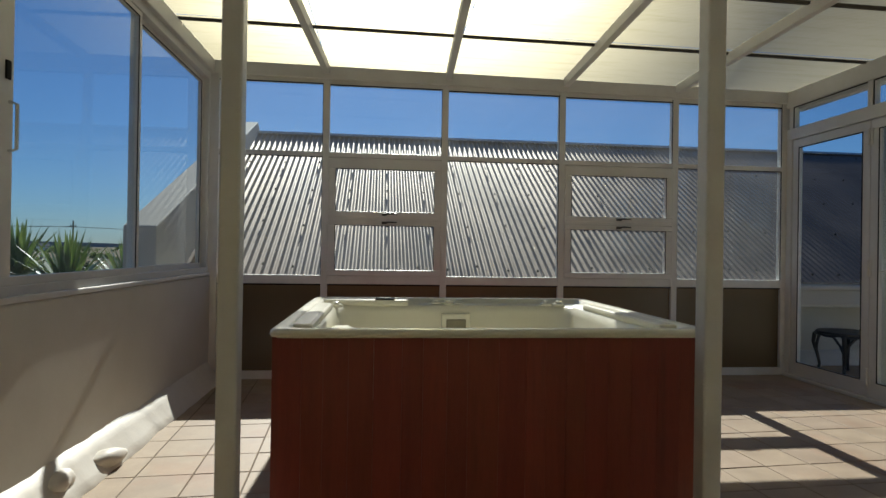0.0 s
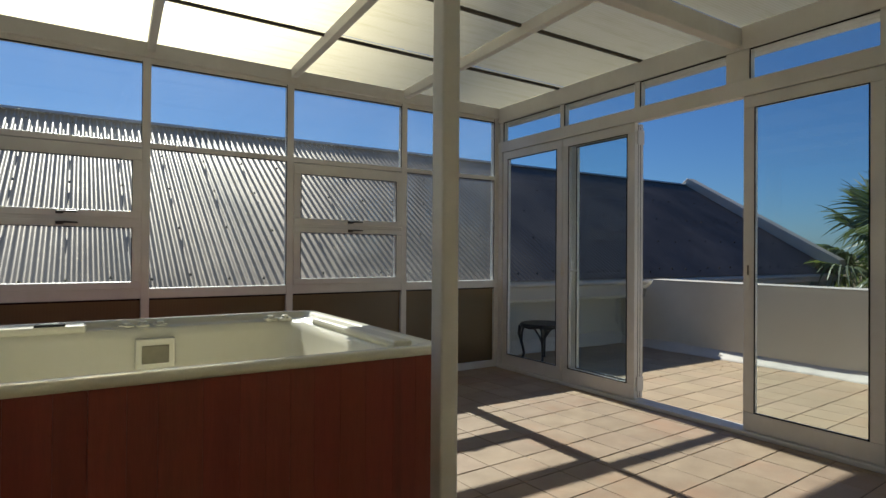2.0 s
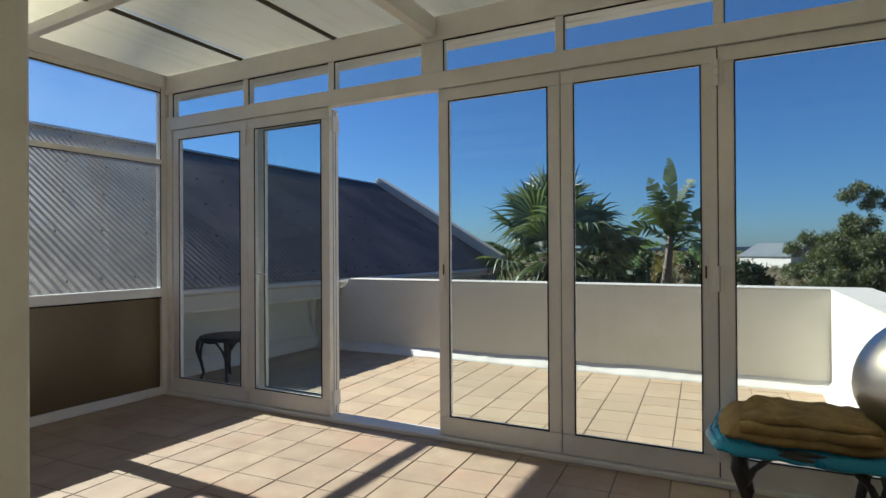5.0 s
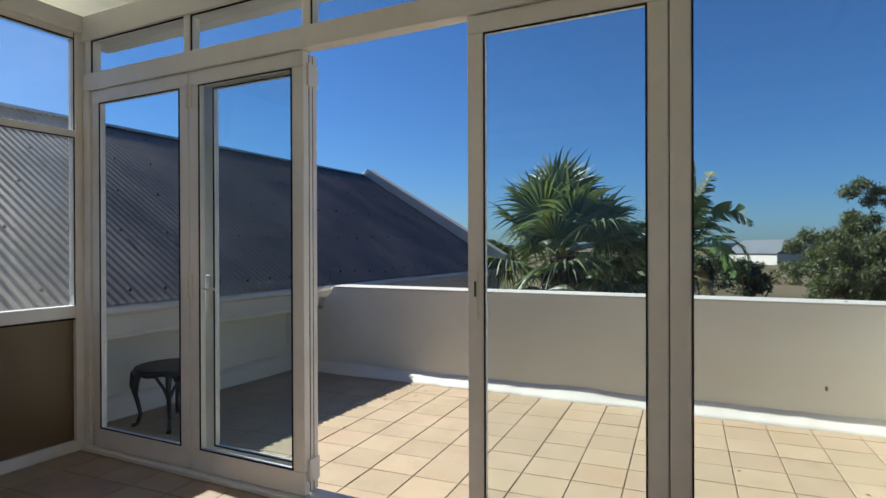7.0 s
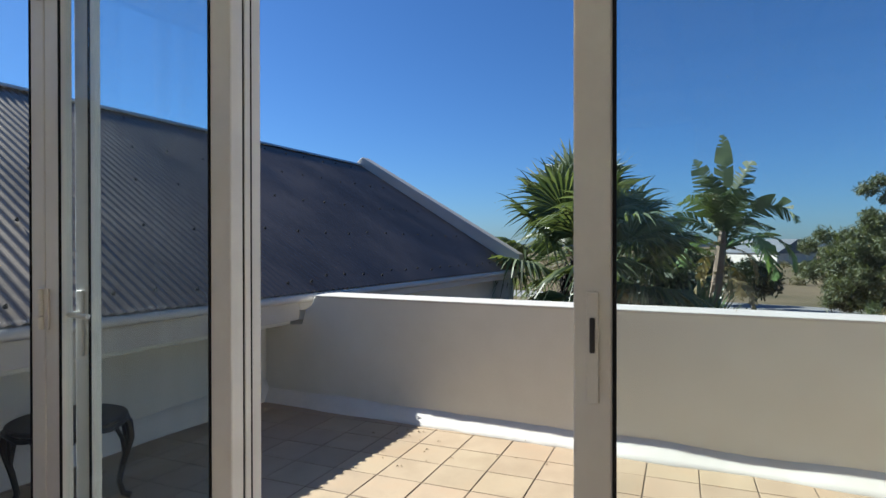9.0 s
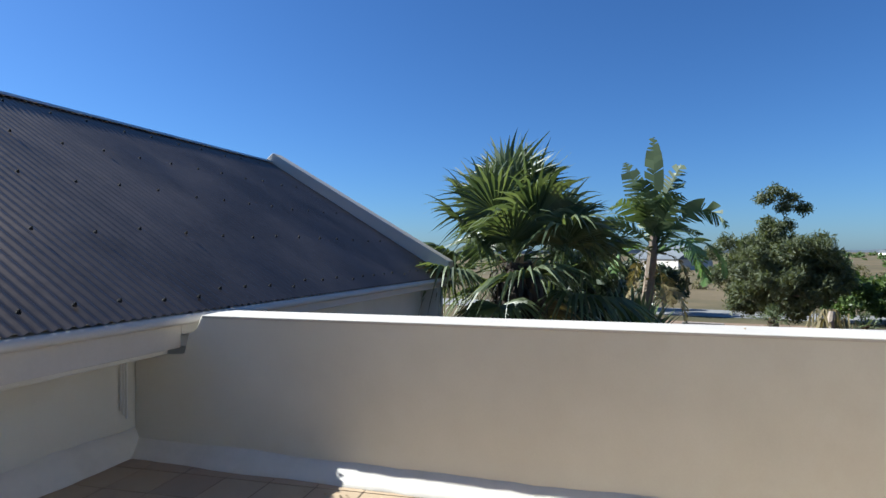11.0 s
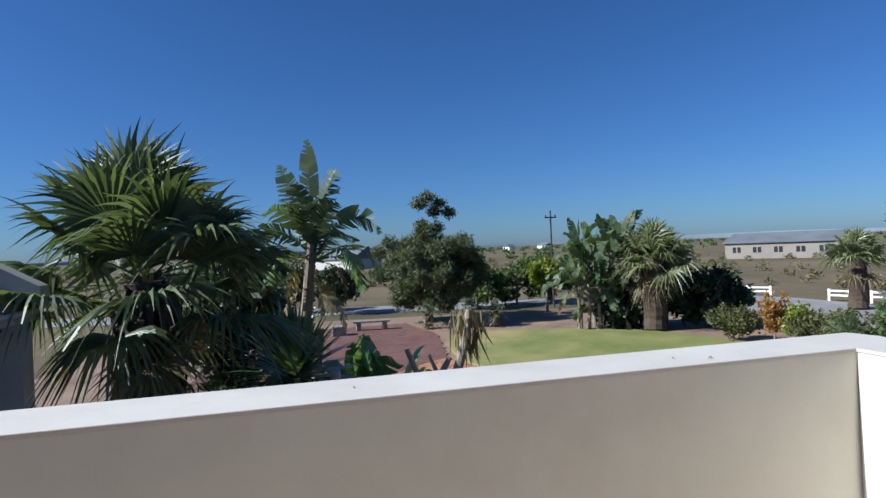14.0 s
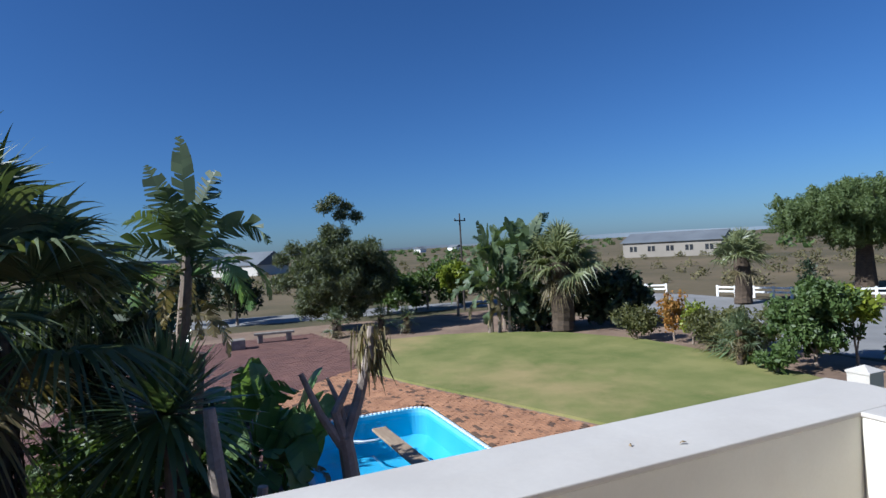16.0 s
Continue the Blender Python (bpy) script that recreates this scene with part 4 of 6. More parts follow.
boards((TX0 + 0.01, TY0 + 0.028, 0), (TX1 - 0.01, TY0 + 0.028, 0), (0, -1, 0), 1)
boards((TX0 + 0.032, TY0 + 0.03, 0), (TX0 + 0.032, TY1 - 0.03, 0), (-1, 0, 0), 2)
boards((TX1 - 0.032, TY0 + 0.03, 0), (TX1 - 0.032, TY1 - 0.03, 0), (1, 0, 0), 3)
boards((TX0 + 0.01, TY1 - 0.028, 0), (TX1 - 0.01, TY1 - 0.028, 0), (0, 1, 0), 4)
part("plinth", block((TX0 + 0.035, TY0 + 0.035, 0), (TX1 - 0.035, TY1 - 0.035, 0.06)), DARK_METAL, tub, "dark recessed plinth")
part("drain_cap", turned([(0.022, 0), (0.022, 0.004)], (0, 0, 0), 14), RUBBER, tub, "dark round drain cap").matrix_basis = tub.matrix_basis @ pose(TX0 + 0.10 - tub.location.x, TY0 + 0.004 - tub.location.y, 0.13, 90)


# ---- cast iron stools ----
def iron_leg(bm, c, a, r0, h, spread=1.0):
    """A cabriole leg whose upper half forks into an arch."""
    ca, sa = math.cos(a), math.sin(a)
    def q(r, z, t=0.0):
        return (c[0] + r * ca - t * sa, c[1] + r * sa + t * ca, c[2] + z)
    tube([q(r0 * 0.86, h - 0.015), q(r0 * 1.02, h - 0.05), q(r0 * 1.06, h * 0.70), q(r0 * 0.92, h * 0.42), q(r0 * 0.84, h * 0.2), q(r0 * 0.92, h * 0.05), q(r0 * 1.06, 0.008)],
         [0.024, 0.022, 0.018, 0.016, 0.014, 0.015, 0.019], 8, bm)
    for s in (-1, 1):
        tube([q(r0 * 0.95, h * 0.52), q(r0 * 0.93, h * 0.72, s * 0.035), q(r0 * 0.86, h * 0.88, s * 0.085), q(r0 * 0.78, h - 0.02, s * 0.13)], [0.012, 0.011, 0.011, 0.014], 6, bm)


def iron_stool(at, r=0.20, h=0.42, stretch=1.0, label="", cat="stool"):
    st = holder("iron_stool", at, label, cat)
    seat = turned([(r * 0.5, -0.028), (r * 0.94, -0.03), (r * 1.0, -0.018), (r * 1.0, -0.004), (r * 0.96, 0.0), (r * 0.1, 0.004)], (at[0], at[1], at[2] + h), 28)
    for v in seat.verts:
        v.co.y = at[1] + (v.co.y - at[1]) * stretch
    so = part("seat", seat, DARK_METAL, st, "round cast iron seat")
    rim = [(at[0] + r * 0.985 * math.cos(k * math.tau / 40), at[1] + r * 0.985 * math.sin(k * math.tau / 40) * stretch, at[2] + h - 0.034 - 0.008 * math.sin(k * math.tau / 5)) for k in range(41)]
    part("rim", tube(rim, 0.014, 7), DARK_METAL, so)
    for k in range(4):
        bm = bmesh.new()
        a = math.pi / 4 + k * math.pi / 2
        iron_leg(bm, at, a, r, h)
        for v in bm.verts:
            v.co.y = at[1] + (v.co.y - at[1]) * stretch
        part("leg", bm, DARK_METAL, st)
    return st


iron_stool((5.45, 6.42, 0.0), 0.27, 0.45, 1.0, "black cast iron garden stool on the shaded terrace tiles")
iron_stool((4.40, 1.58, 0.0), 0.27, 0.44, 1.35, "black cast iron low table under a blue cover", "low table")

# blue bubble cover, folded over the low table
def draped(cx, cy, hx, hy, z, drop, nx, ny, seed, lump, thick, hang):
    """A soft sheet: flat in the middle, rolling over the edges, uneven."""
    top, bot = [], []
    for j in range(ny + 1):
        for i in range(nx + 1):
            u, v = 2 * i / nx - 1, 2 * j / ny - 1
            e = max(abs(u), abs(v))
            n = noise.noise(Vector((u * 2.2, v * 2.2, seed))) + 0.5 * noise.noise(Vector((u * 5, v * 5, seed + 3)))
            edge = max(0.0, e - 0.72) / 0.28
            zz = z + lump * n * (0.4 + 0.6 * (1 - edge)) - drop * edge ** 2 * (1 + 0.4 * n)
            if hang and v < -0.45:
                zz -= hang * (-0.45 - v) ** 1.3
            k = 1 + 0.05 * noise.noise(Vector((math.atan2(v, u) * 2, seed, 1)))
            sq = 1.0 - 0.10 * (u * v) ** 2
            top.append((cx + hx * u * k * sq, cy + hy * v * k * sq, zz + thick))
            bot.append((cx + hx * u * k * sq * 0.985, cy + hy * v * k * sq * 0.985, zz))
    n1 = nx + 1
    vs = top + bot
    o = len(top)
    fs = []
    for j in range(ny):
        for i in range(nx):
            a = j * n1 + i
            fs.append((a, a + 1, a + n1 + 1, a + n1))
            fs.append((o + a, o + a + n1, o + a + n1 + 1, o + a + 1))
    rim = [i for i in range(n1)] + [j * n1 + nx for j in range(1, ny + 1)] + [ny * n1 + i for i in range(nx - 1, -1, -1)] + [j * n1 for j in range(ny - 1, 0, -1)]
    for a, b in zip(rim, rim[1:] + rim[:1]):
        fs.append((b, a, o + a, o + b))
    return vs, fs


vs, fs = draped(4.42, 1.52, 0.30, 0.46, 0.462, 0.07, 28, 40, 4.0, 0.012, 0.014, 0.22)
cover = tagged(raw_part("bubble_cover", vs, fs, BUBBLE, None, smooth=True), "blue plastic bubble cover draped over the low table", "pool cover")
bvs, bfs = [], []
for j in range(1, 40):
    for i in range(1, 28):
        p = Vector(vs[j * 29 + i])
        r = 0.0075
        b = len(bvs)
        bvs += [p + Vector((r, 0, 0)), p + Vector((0, r, 0)), p + Vector((-r, 0, 0)), p + Vector((0, -r, 0)), p + Vector((0, 0, 0.006))]
        bfs += [(b, b + 1, b + 4), (b + 1, b + 2, b + 4), (b + 2, b + 3, b + 4), (b + 3, b, b + 4)]
tagged(raw_part("bubbles", bvs, bfs, BUBBLE, cover, "raised plastic bubbles", smooth=True), kind="stuff")
vs, fs = draped(4.40, 1.60, 0.27, 0.33, 0.502, 0.05, 44, 44, 9.0, 0.020, 0.020, 0.0)
fold_v, fold_f = draped(4.41, 1.57, 0.23, 0.27, 0.536, 0.035, 44, 44, 14.0, 0.030, 0.018, 0.0)
fs += [[k + len(vs) for k in f] for f in fold_f]
vs += fold_v
for k, (r0, side) in enumerate(((0.024, -0.25), (0.019, -0.22))):
    hem = bmesh.new()
    tube([(4.40 + side + 0.012 * noise.noise(Vector((q * 0.7, k, 0))), 1.34 + 0.05 * q, 0.512 + 0.03 * k + 0.012 * noise.noise(Vector((q * 0.6, 4, k)))) for q in range(11)], [r0 * (1 + 0.25 * noise.noise(Vector((q * 0.9, 8, k)))) for q in range(11)], 10, hem)
    hem.verts.index_update()
    fs += [[v.index + len(vs) for v in f.verts] for f in hem.faces]
    vs += [tuple(v.co) for v in hem.verts]
    hem.free()
tagged(raw_part("folded_towel", vs, fs, TOWEL, None, smooth=True), "crumpled olive brown towel folded in layers on the blue cover", "towel")

# steel-hooded grill beside the doors
grill = holder("kettle_grill", (4.45, 0.90, 0), "brushed steel hooded grill on thin dark legs", "grill")
bm = bmesh.new()
bmesh.ops.create_uvsphere(bm, u_segments=36, v_segments=20, radius=1.0)
for v in bm.verts:
    v.co = Vector((4.45 + v.co.x * 0.30, 0.94 + v.co.y * 0.46, 0.68 + v.co.z * (0.37 if v.co.z > 0 else 0.30)))
part("hood", bm, STEEL, grill, "rounded brushed steel hood", smooth=True)
for sx, sy in ((-1, -1), (1, -1), (-1, 1), (1, 1)):
    part("leg", tube([(4.45 + sx * 0.12, 0.90 + sy * 0.20, 0.50), (4.45 + sx * 0.17, 0.90 + sy * 0.26, 0.0)], 0.013, 8), DARK_METAL, grill)
part("hood_handle", tube([(4.19, 0.75, 0.74), (4.14, 0.75, 0.76), (4.14, 1.05, 0.76), (4.19, 1.05, 0.74)], 0.010, 8), DARK_METAL, grill, "dark bar handle")

# ---- small things on the terrace ----
def leaf_litter(name, spots, seed):
    r = random.Random(seed)
    vs, fs = [], []
    for x, y, z in spots:
        a, l = r.uniform(0, 6.28), r.uniform(0.006, 0.015)
        d, n = Vector((math.cos(a), math.sin(a), 0)) * l, Vector((-math.sin(a), math.cos(a), 0)) * l * 0.4
        c = Vector((x, y, z))
        b = len(vs)
        vs += [c - d, c + n + Vector((0, 0, 0.006)), c + d, c - n, c + Vector((0, 0, 0.008))]
        fs += [(b, b + 1, b + 4), (b + 1, b + 2, b + 4), (b + 2, b + 3, b + 4), (b + 3, b, b + 4)]
    return raw_part(name, vs, fs, THATCH, None)


rl = random.Random(77)
litter = leaf_litter("leaf_litter", [(7.05 + rl.gauss(0, 0.22), 5.15 + rl.gauss(0, 0.25), 0.004) for _ in range(26)] + [(rl.uniform(5.2, 7.2), rl.uniform(1.8, 5.2), 0.004) for _ in range(14)], 5)
tagged(litter, "dry brown leaf scraps on the terrace tiles", "leaf litter", kind="stuff")
chips = leaf_litter("fallen_leaf", [(7.54, 1.82, PH + 0.012)], 8)
tagged(chips, "small dark dry leaf on the parapet top", "leaf")
chips = leaf_litter("fallen_leaf", [(7.60, 1.96, PH + 0.012)], 9)
tagged(chips, "small pale dry leaf on the parapet top", "leaf")
chips = leaf_litter("fallen_leaf", [(7.62, 3.31, PH + 0.012)], 10)
tagged(chips, "small curled dry leaf on the parapet top", "leaf")
hole = part("weep_hole", turned([(0.015, 0), (0.015, 0.003), (0.009, 0.004)], (0, 0, 0), 12), surface("weep_stain", (0.10, 0.08, 0.06), (0.2, 0.17, 0.13), 30, 0.9), None)
hole.matrix_basis = pose(PX + 0.001, 1.95, 0.285, 0, -90, 0) @ Matrix.Diagonal((1.3, 0.8, 1, 1))
tagged(hole, "dark stained weep hole in the parapet", "weep hole", kind="structure")


# ---- planting helpers ----
class Leaves:
    """Collects many small faces for one crown."""
    def __init__(self):
        self.v, self.f = [], []

    def strip(self, rows):
        b = len(self.v)
        for l, r in rows:
            self.v += [l, r]
        for i in range(len(rows) - 1):
            k = b + 2 * i
            self.f.append((k, k + 1, k + 3, k + 2))

    def to(self, name, material, parent, label=""):
        return raw_part(name, self.v, self.f, material, parent, label)


def unit(v):
    return v.normalized() if v.length > 1e-6 else Vector((0, 0, 1))


def fan_frond(out, rng, base, way, stalk, blade, droop, segments=26, spread=115, width=0.05):
    """A fan palm leaf: stalk, then narrow segments split towards their drooping tips."""
    way = unit(way)
    hub = base + way * stalk - Vector((0, 0, droop * stalk * 0.25))
    side = unit(way.cross(Vector((0, 0, 1))))
    up = unit(side.cross(way))
    roll = rng.uniform(-0.5, 0.5)
    side, up = side * math.cos(roll) + up * math.sin(roll), up * math.cos(roll) - side * math.sin(roll)
    w = 0.018
    mid = base.lerp(hub, 0.5) + Vector((0, 0, 0.03))
    out.strip([(base - side * w * 1.6, base + side * w * 1.6), (mid - side * w, mid + side * w), (hub - side * w, hub + side * w)])
    out.strip([(base - up * w, base + up * w), (mid - up * w * 0.7, mid + up * w * 0.7), (hub - up * w * 0.6, hub + up * w * 0.6)])
    for i in range(segments):
        a = radians(spread) * (2 * (i + 0.5) / segments - 1) + rng.uniform(-0.03, 0.03)
        d = unit(way * math.cos(a) + side * math.sin(a) + up * (0.16 + 0.10 * math.cos(a)))
        l = blade * (0.72 + 0.28 * math.cos(a * 0.8)) * rng.uniform(0.88, 1.08)
        n = unit(d.cross(up)) * math.cos(0.6) + up * math.sin(0.6) * (1 if i % 2 else -1)
        n = unit(n)
        tipdrop = droop * rng.uniform(0.6, 1.5)
        rows = []
        for s, k in ((0.03, 0.3), (0.3, 1.1), (0.48, 1.2), (0.66, 0.62), (0.84, 0.3), (1.0, 0.04)):
            sag = max(0.0, s - 0.42)
            p = hub + d * l * s - Vector((0, 0, 1)) * (sag ** 1.5) * l * tipdrop * 1.25
            rows.append((p - n * width * k * 0.5 * blade, p + n * width * k * 0.5 * blade))
        out.strip(rows)


def fan_palm(at, height, crown, fronds, label, seed, trunk_r=0.2, dry=14, segments=26, group="", bare=False, width=0.05, leaf=None, sweep=116, skirt=0.0):
    rng = random.Random(seed)
    at = Vector(at)
    palm = holder("fan_palm", at, label, "palm", group)
    bm = bmesh.new()
    n = 14
    pts = [at + Vector((0.05 * math.sin(i * 0.7), 0.05 * math.cos(i * 0.9), height * i / n)) for i in range(n + 1)]
    tube(pts, [trunk_r * (1.25 - 0.25 * i / n + rng.uniform(-0.06, 0.06)) for i in range(n + 1)], 12, bm)
    trunk = part("trunk", bm, BARK, palm)
    boots = Leaves()
    for k in range(int(height * 60)):
        a, z = rng.uniform(0, 6.28), rng.uniform(0.1 * height, height)
        d = Vector((math.cos(a), math.sin(a), 0))
        p = at + d * trunk_r * 0.95 + Vector((0, 0, z))
        s = Vector((-d.y, d.x, 0)) * 0.04
        q = p + d * rng.uniform(0.04, 0.12) + Vector((0, 0, rng.uniform(0.05, 0.16)))
        boots.strip([(p - s, p + s), (q - s * 0.5, q + s * 0.5)])
    tagged(boots.to("leaf_stubs", THATCH if not bare else BARK, trunk), kind="stuff")
    top = at + Vector((0, 0, height))
    green, old = Leaves(), Leaves()
    for k in range(fronds):
        t = (k + 0.5) / fronds
        a = k * 2.39996 + rng.uniform(-0.2, 0.2)
        el = radians(86 - sweep * t + rng.uniform(-8, 8))
        d = Vector((math.cos(a) * math.cos(el), math.sin(a) * math.cos(el), math.sin(el)))
        st = crown * rng.uniform(0.40, 0.58)
        fan_frond(green, rng, top + Vector((0, 0, rng.uniform(-0.15, 0.1))), d, st, crown * rng.uniform(0.48, 0.60), 0.3 + 0.75 * t, segments, width=width)
    for k in range(dry):
        a = k * 2.39996 + 1
        el = radians(rng.uniform(-75, -35))
        d = Vector((math.cos(a) * math.cos(el), math.sin(a) * math.cos(el), math.sin(el)))
        fan_frond(old, rng, top - Vector((0, 0, rng.uniform(0.05, 0.4))), d, crown * 0.35, crown * 0.45, 0.9, max(12, segments - 8))
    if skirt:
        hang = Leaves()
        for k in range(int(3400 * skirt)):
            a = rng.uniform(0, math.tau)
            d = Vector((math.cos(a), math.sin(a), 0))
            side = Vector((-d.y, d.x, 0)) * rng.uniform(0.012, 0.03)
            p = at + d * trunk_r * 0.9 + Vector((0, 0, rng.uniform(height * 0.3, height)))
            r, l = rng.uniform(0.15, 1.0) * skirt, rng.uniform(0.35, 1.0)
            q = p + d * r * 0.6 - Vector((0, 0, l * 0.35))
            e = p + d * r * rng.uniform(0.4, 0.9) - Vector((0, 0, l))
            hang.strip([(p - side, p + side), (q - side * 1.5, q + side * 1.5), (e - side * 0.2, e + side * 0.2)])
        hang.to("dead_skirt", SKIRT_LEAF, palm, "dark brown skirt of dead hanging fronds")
    green.to("crown", leaf or PALM_LEAF, palm, "green fan-shaped fronds")
    if dry:
        old.to("dead_fronds", PALM_DRY, palm, "dry straw-coloured fronds")
    return palm


def paddle(out, rng, base, way, stalk, length, width, droop, torn=0.4, face=None):
    """A banana-like leaf on a stalk, its blade torn into strips."""
    way = unit(way)
    side = unit(way.cross(Vector((0, 0, 1))) if abs(way.z) < 0.97 else Vector((1, 0.3, 0)))
    twist = rng.uniform(-1.3, 1.3)
    up = unit(side.cross(way))
    side = unit(side * math.cos(twist) + up * math.sin(twist))
    if face:
        side = unit(Vector(face) - way * way.dot(Vector(face)))
        up = unit(side.cross(way))
    n = 26 if torn < 0.3 else 44
    spine = []
    d = way.copy()
    p = base.copy()
    spine.append(p.copy())
    for i in range(4):
        p = p + d * stalk / 4
        spine.append(p.copy())
    w = 0.022
    out.strip([(q - side * w, q + side * w) for q in spine])
    out.strip([(q - up * w, q + up * w) for q in spine])
    pts = []
    for i in range(n + 1):
        pts.append((p.copy(), d.copy()))
        d = unit(d - Vector((0, 0, 1)) * droop * (0.03 + 0.10 * i / n) * 16 / n)
        p = p + d * length / n
    for sgn in (-1, 1):
        i = 0
        while i < n:
            k = rng.choice((1, 2, 2, 3, 4)) if rng.random() < torn else rng.choice((5, 7, 8))
            k = min(k, n - i)
            rows = []
            sag = rng.uniform(0.0, 0.8) * (1 if k < 3 else 0.35)
            cut = rng.uniform(0.72, 1.08) if k < 4 else 1.0
            for j in range(i, i + k + 1):
                s = j / n
                ww = width * (math.sin(math.pi * min(1, s * 0.93 + 0.06)) ** 0.55) * 0.5 * cut
                q, dd = pts[j]
                sd = unit(side - dd * side.dot(dd))
                nn = unit(sd.cross(dd))
                e = q + sd * sgn * ww - Vector((0, 0, 1)) * ww * sag + nn * ww * 0.25 * sgn + dd * ww * (0.25 if n < 30 else 0.6)
                if k < 4 and (j == i or j == i + k):
                    e = e - dd * (0.27 * k * length / n) * (1 if j == i + k else -1)
                rows.append((q, e) if sgn > 0 else (e, q))
            out.strip(rows)
            i += k


def strelitzia(at, stems, label, seed, group="", wide=0.29, leaf=None, tear=0.55):
    rng = random.Random(seed)
    at = Vector(at)
    plant = holder("wild_banana", at, label, "wild banana", group)
    leaves, old = Leaves(), Leaves()
    for dx, dy, h, count, size, facing in stems:
        b = at + Vector((dx, dy, 0))
        pts = [b + Vector((0.05 * math.sin(k), 0.04 * math.cos(k * 1.3), h * k / 6)) for k in range(7)]
        part("stem", tube(pts, [0.11, 0.10, 0.09, 0.09, 0.085, 0.08, 0.07], 9), GREY_BARK, plant)
        top = pts[-1]
        f = Vector((math.cos(facing), math.sin(facing), 0))
        for k in range(count):
            t = 2 * (k + 0.5) / count - 1
            el = radians(90 - 55 * abs(t) ** 1.2 + rng.uniform(-7, 7))
            d = f * math.cos(el) * (1 if t > 0 else -1) + Vector((0, 0, math.sin(el))) + Vector((-f.y, f.x, 0)) * rng.uniform(-0.25, 0.25)
            paddle(leaves, rng, top, d, size * rng.uniform(0.45, 0.7), size * rng.uniform(0.85, 1.1), size * wide, 0.5 + 2.6 * abs(t) ** 1.5, tear + 0.4 * abs(t))
        for k in range(max(2, count // 3)):
            a = rng.uniform(0, 6.28)
            paddle(old, rng, top - Vector((0, 0, 0.2)), Vector((math.cos(a), math.sin(a), 0.1)), size * 0.3, size * 0.7, size * 0.16, 3.2, 0.9)
    leaves.to("leaves", leaf or BANANA_LEAF, plant, "torn green paddle leaves")
    old.to("dead_leaves", PALM_DRY, plant, "hanging dry leaves")
    return plant


def sword_plant(at, stem, radius, count, label, seed, material=None, name="yucca"):
    rng = random.Random(seed)
    at = Vector(at)
    plant = holder(name, at, label, name.replace("_", " "))
    if stem > 0.05:
        part("stem", tube([at, at + Vector((0.03, 0.02, stem * 0.5)), at + Vector((0, 0, stem))], [0.08, 0.07, 0.06], 9), GREY_BARK, plant)
    out = Leaves()
    top = at + Vector((0, 0, stem))
    for k in range(count):
        t = (k + 0.5) / count
        a = k * 2.39996
        el = radians(88 - 120 * t)
        d = Vector((math.cos(a) * math.cos(el), math.sin(a) * math.cos(el), math.sin(el)))
        s = unit(d.cross(Vector((0, 0, 1))))
        l = radius * rng.uniform(0.8, 1.1)
        rows = []
        for q, w in ((0.03, 0.6), (0.35, 1.0), (0.7, 0.75), (1.0, 0.05)):
            p = top + d * l * q - Vector((0, 0, 1)) * l * 0.22 * q * q * (0.4 + t)
            rows.append((p - s * 0.034 * w * radius, p + s * 0.034 * w * radius))
        out.strip(rows)
    out.to("leaves", material or YUCCA_LEAF, plant, "stiff sword-shaped leaves")
    return plant


def leaf_cloud(clumps, per, size, seed, long=1.0):
    """Small pointed leaves scattered over round clumps (x, y, z, radius)."""
    g = np.random.RandomState(seed)
    allv = []
    for x, y, z, r in clumps:
        n = max(6, int(per * (r ** 2)))
        d = g.normal(size=(n, 3))
        d /= np.linalg.norm(d, axis=1)[:, None]
        rad = r * (0.45 + 0.6 * g.rand(n)) * (0.85 + 0.3 * np.sin(d[:, 0] * 5 + d[:, 1] * 4 + x))
        c = np.array((x, y, z)) + d * rad[:, None] * np.array((1, 1, 0.85))
        u = g.normal(size=(n, 3)) + d * 0.6
        u /= np.linalg.norm(u, axis=1)[:, None]
        v = np.cross(u, g.normal(size=(n, 3)))
        v /= np.linalg.norm(v, axis=1)[:, None]
        s = size * (0.6 + 0.8 * g.rand(n))[:, None]
        allv.append(np.stack((c - u * s * long, c + v * s * 0.45, c + u * s * long, c - v * s * 0.45), axis=1).reshape(-1, 3))
    vs = np.concatenate(allv)
    fs = np.arange(len(vs)).reshape(-1, 4)
    return vs.tolist(), fs.tolist()


def tree(name, at, trunk_h, trunk_r, clumps, per, size, material, label, seed, limbs=6, lean=(0, 0), long=1.0, bark=None, cat="tree", group=""):
    """Tapered trunk, limbs out to the clumps, and a crown of small leaves. clumps are relative to at."""
    rng = random.Random(seed)
    at = Vector(at)
    t = holder(name, at, label, cat, group)
    if trunk_h > 0:
        top = at + Vector((lean[0], lean[1], trunk_h))
        bm = tube([at, at.lerp(top, 0.5) + Vector((rng.uniform(-0.05, 0.05), 0, 0)), top], [trunk_r * 1.25, trunk_r, trunk_r * 0.8], 10)
        tr = part("trunk", bm, bark or GREY_BARK, t)
        for c in rng.sample(clumps, min(limbs, len(clumps))):
            e = at + Vector(c[:3])
            m = top.lerp(e, 0.5) + Vector((rng.uniform(-0.1, 0.1), rng.uniform(-0.1, 0.1), rng.uniform(0, 0.15)))
            part("limb", tube([top - Vector((0, 0, 0.1)), m, e], [trunk_r * 0.55, trunk_r * 0.35, trunk_r * 0.12], 7), bark or GREY_BARK, tr)
    vs, fs = leaf_cloud([(at.x + c[0], at.y + c[1], at.z + c[2], c[3]) for c in clumps], per, size, seed, long)
    raw_part("crown", vs, fs, material, t)
    return t


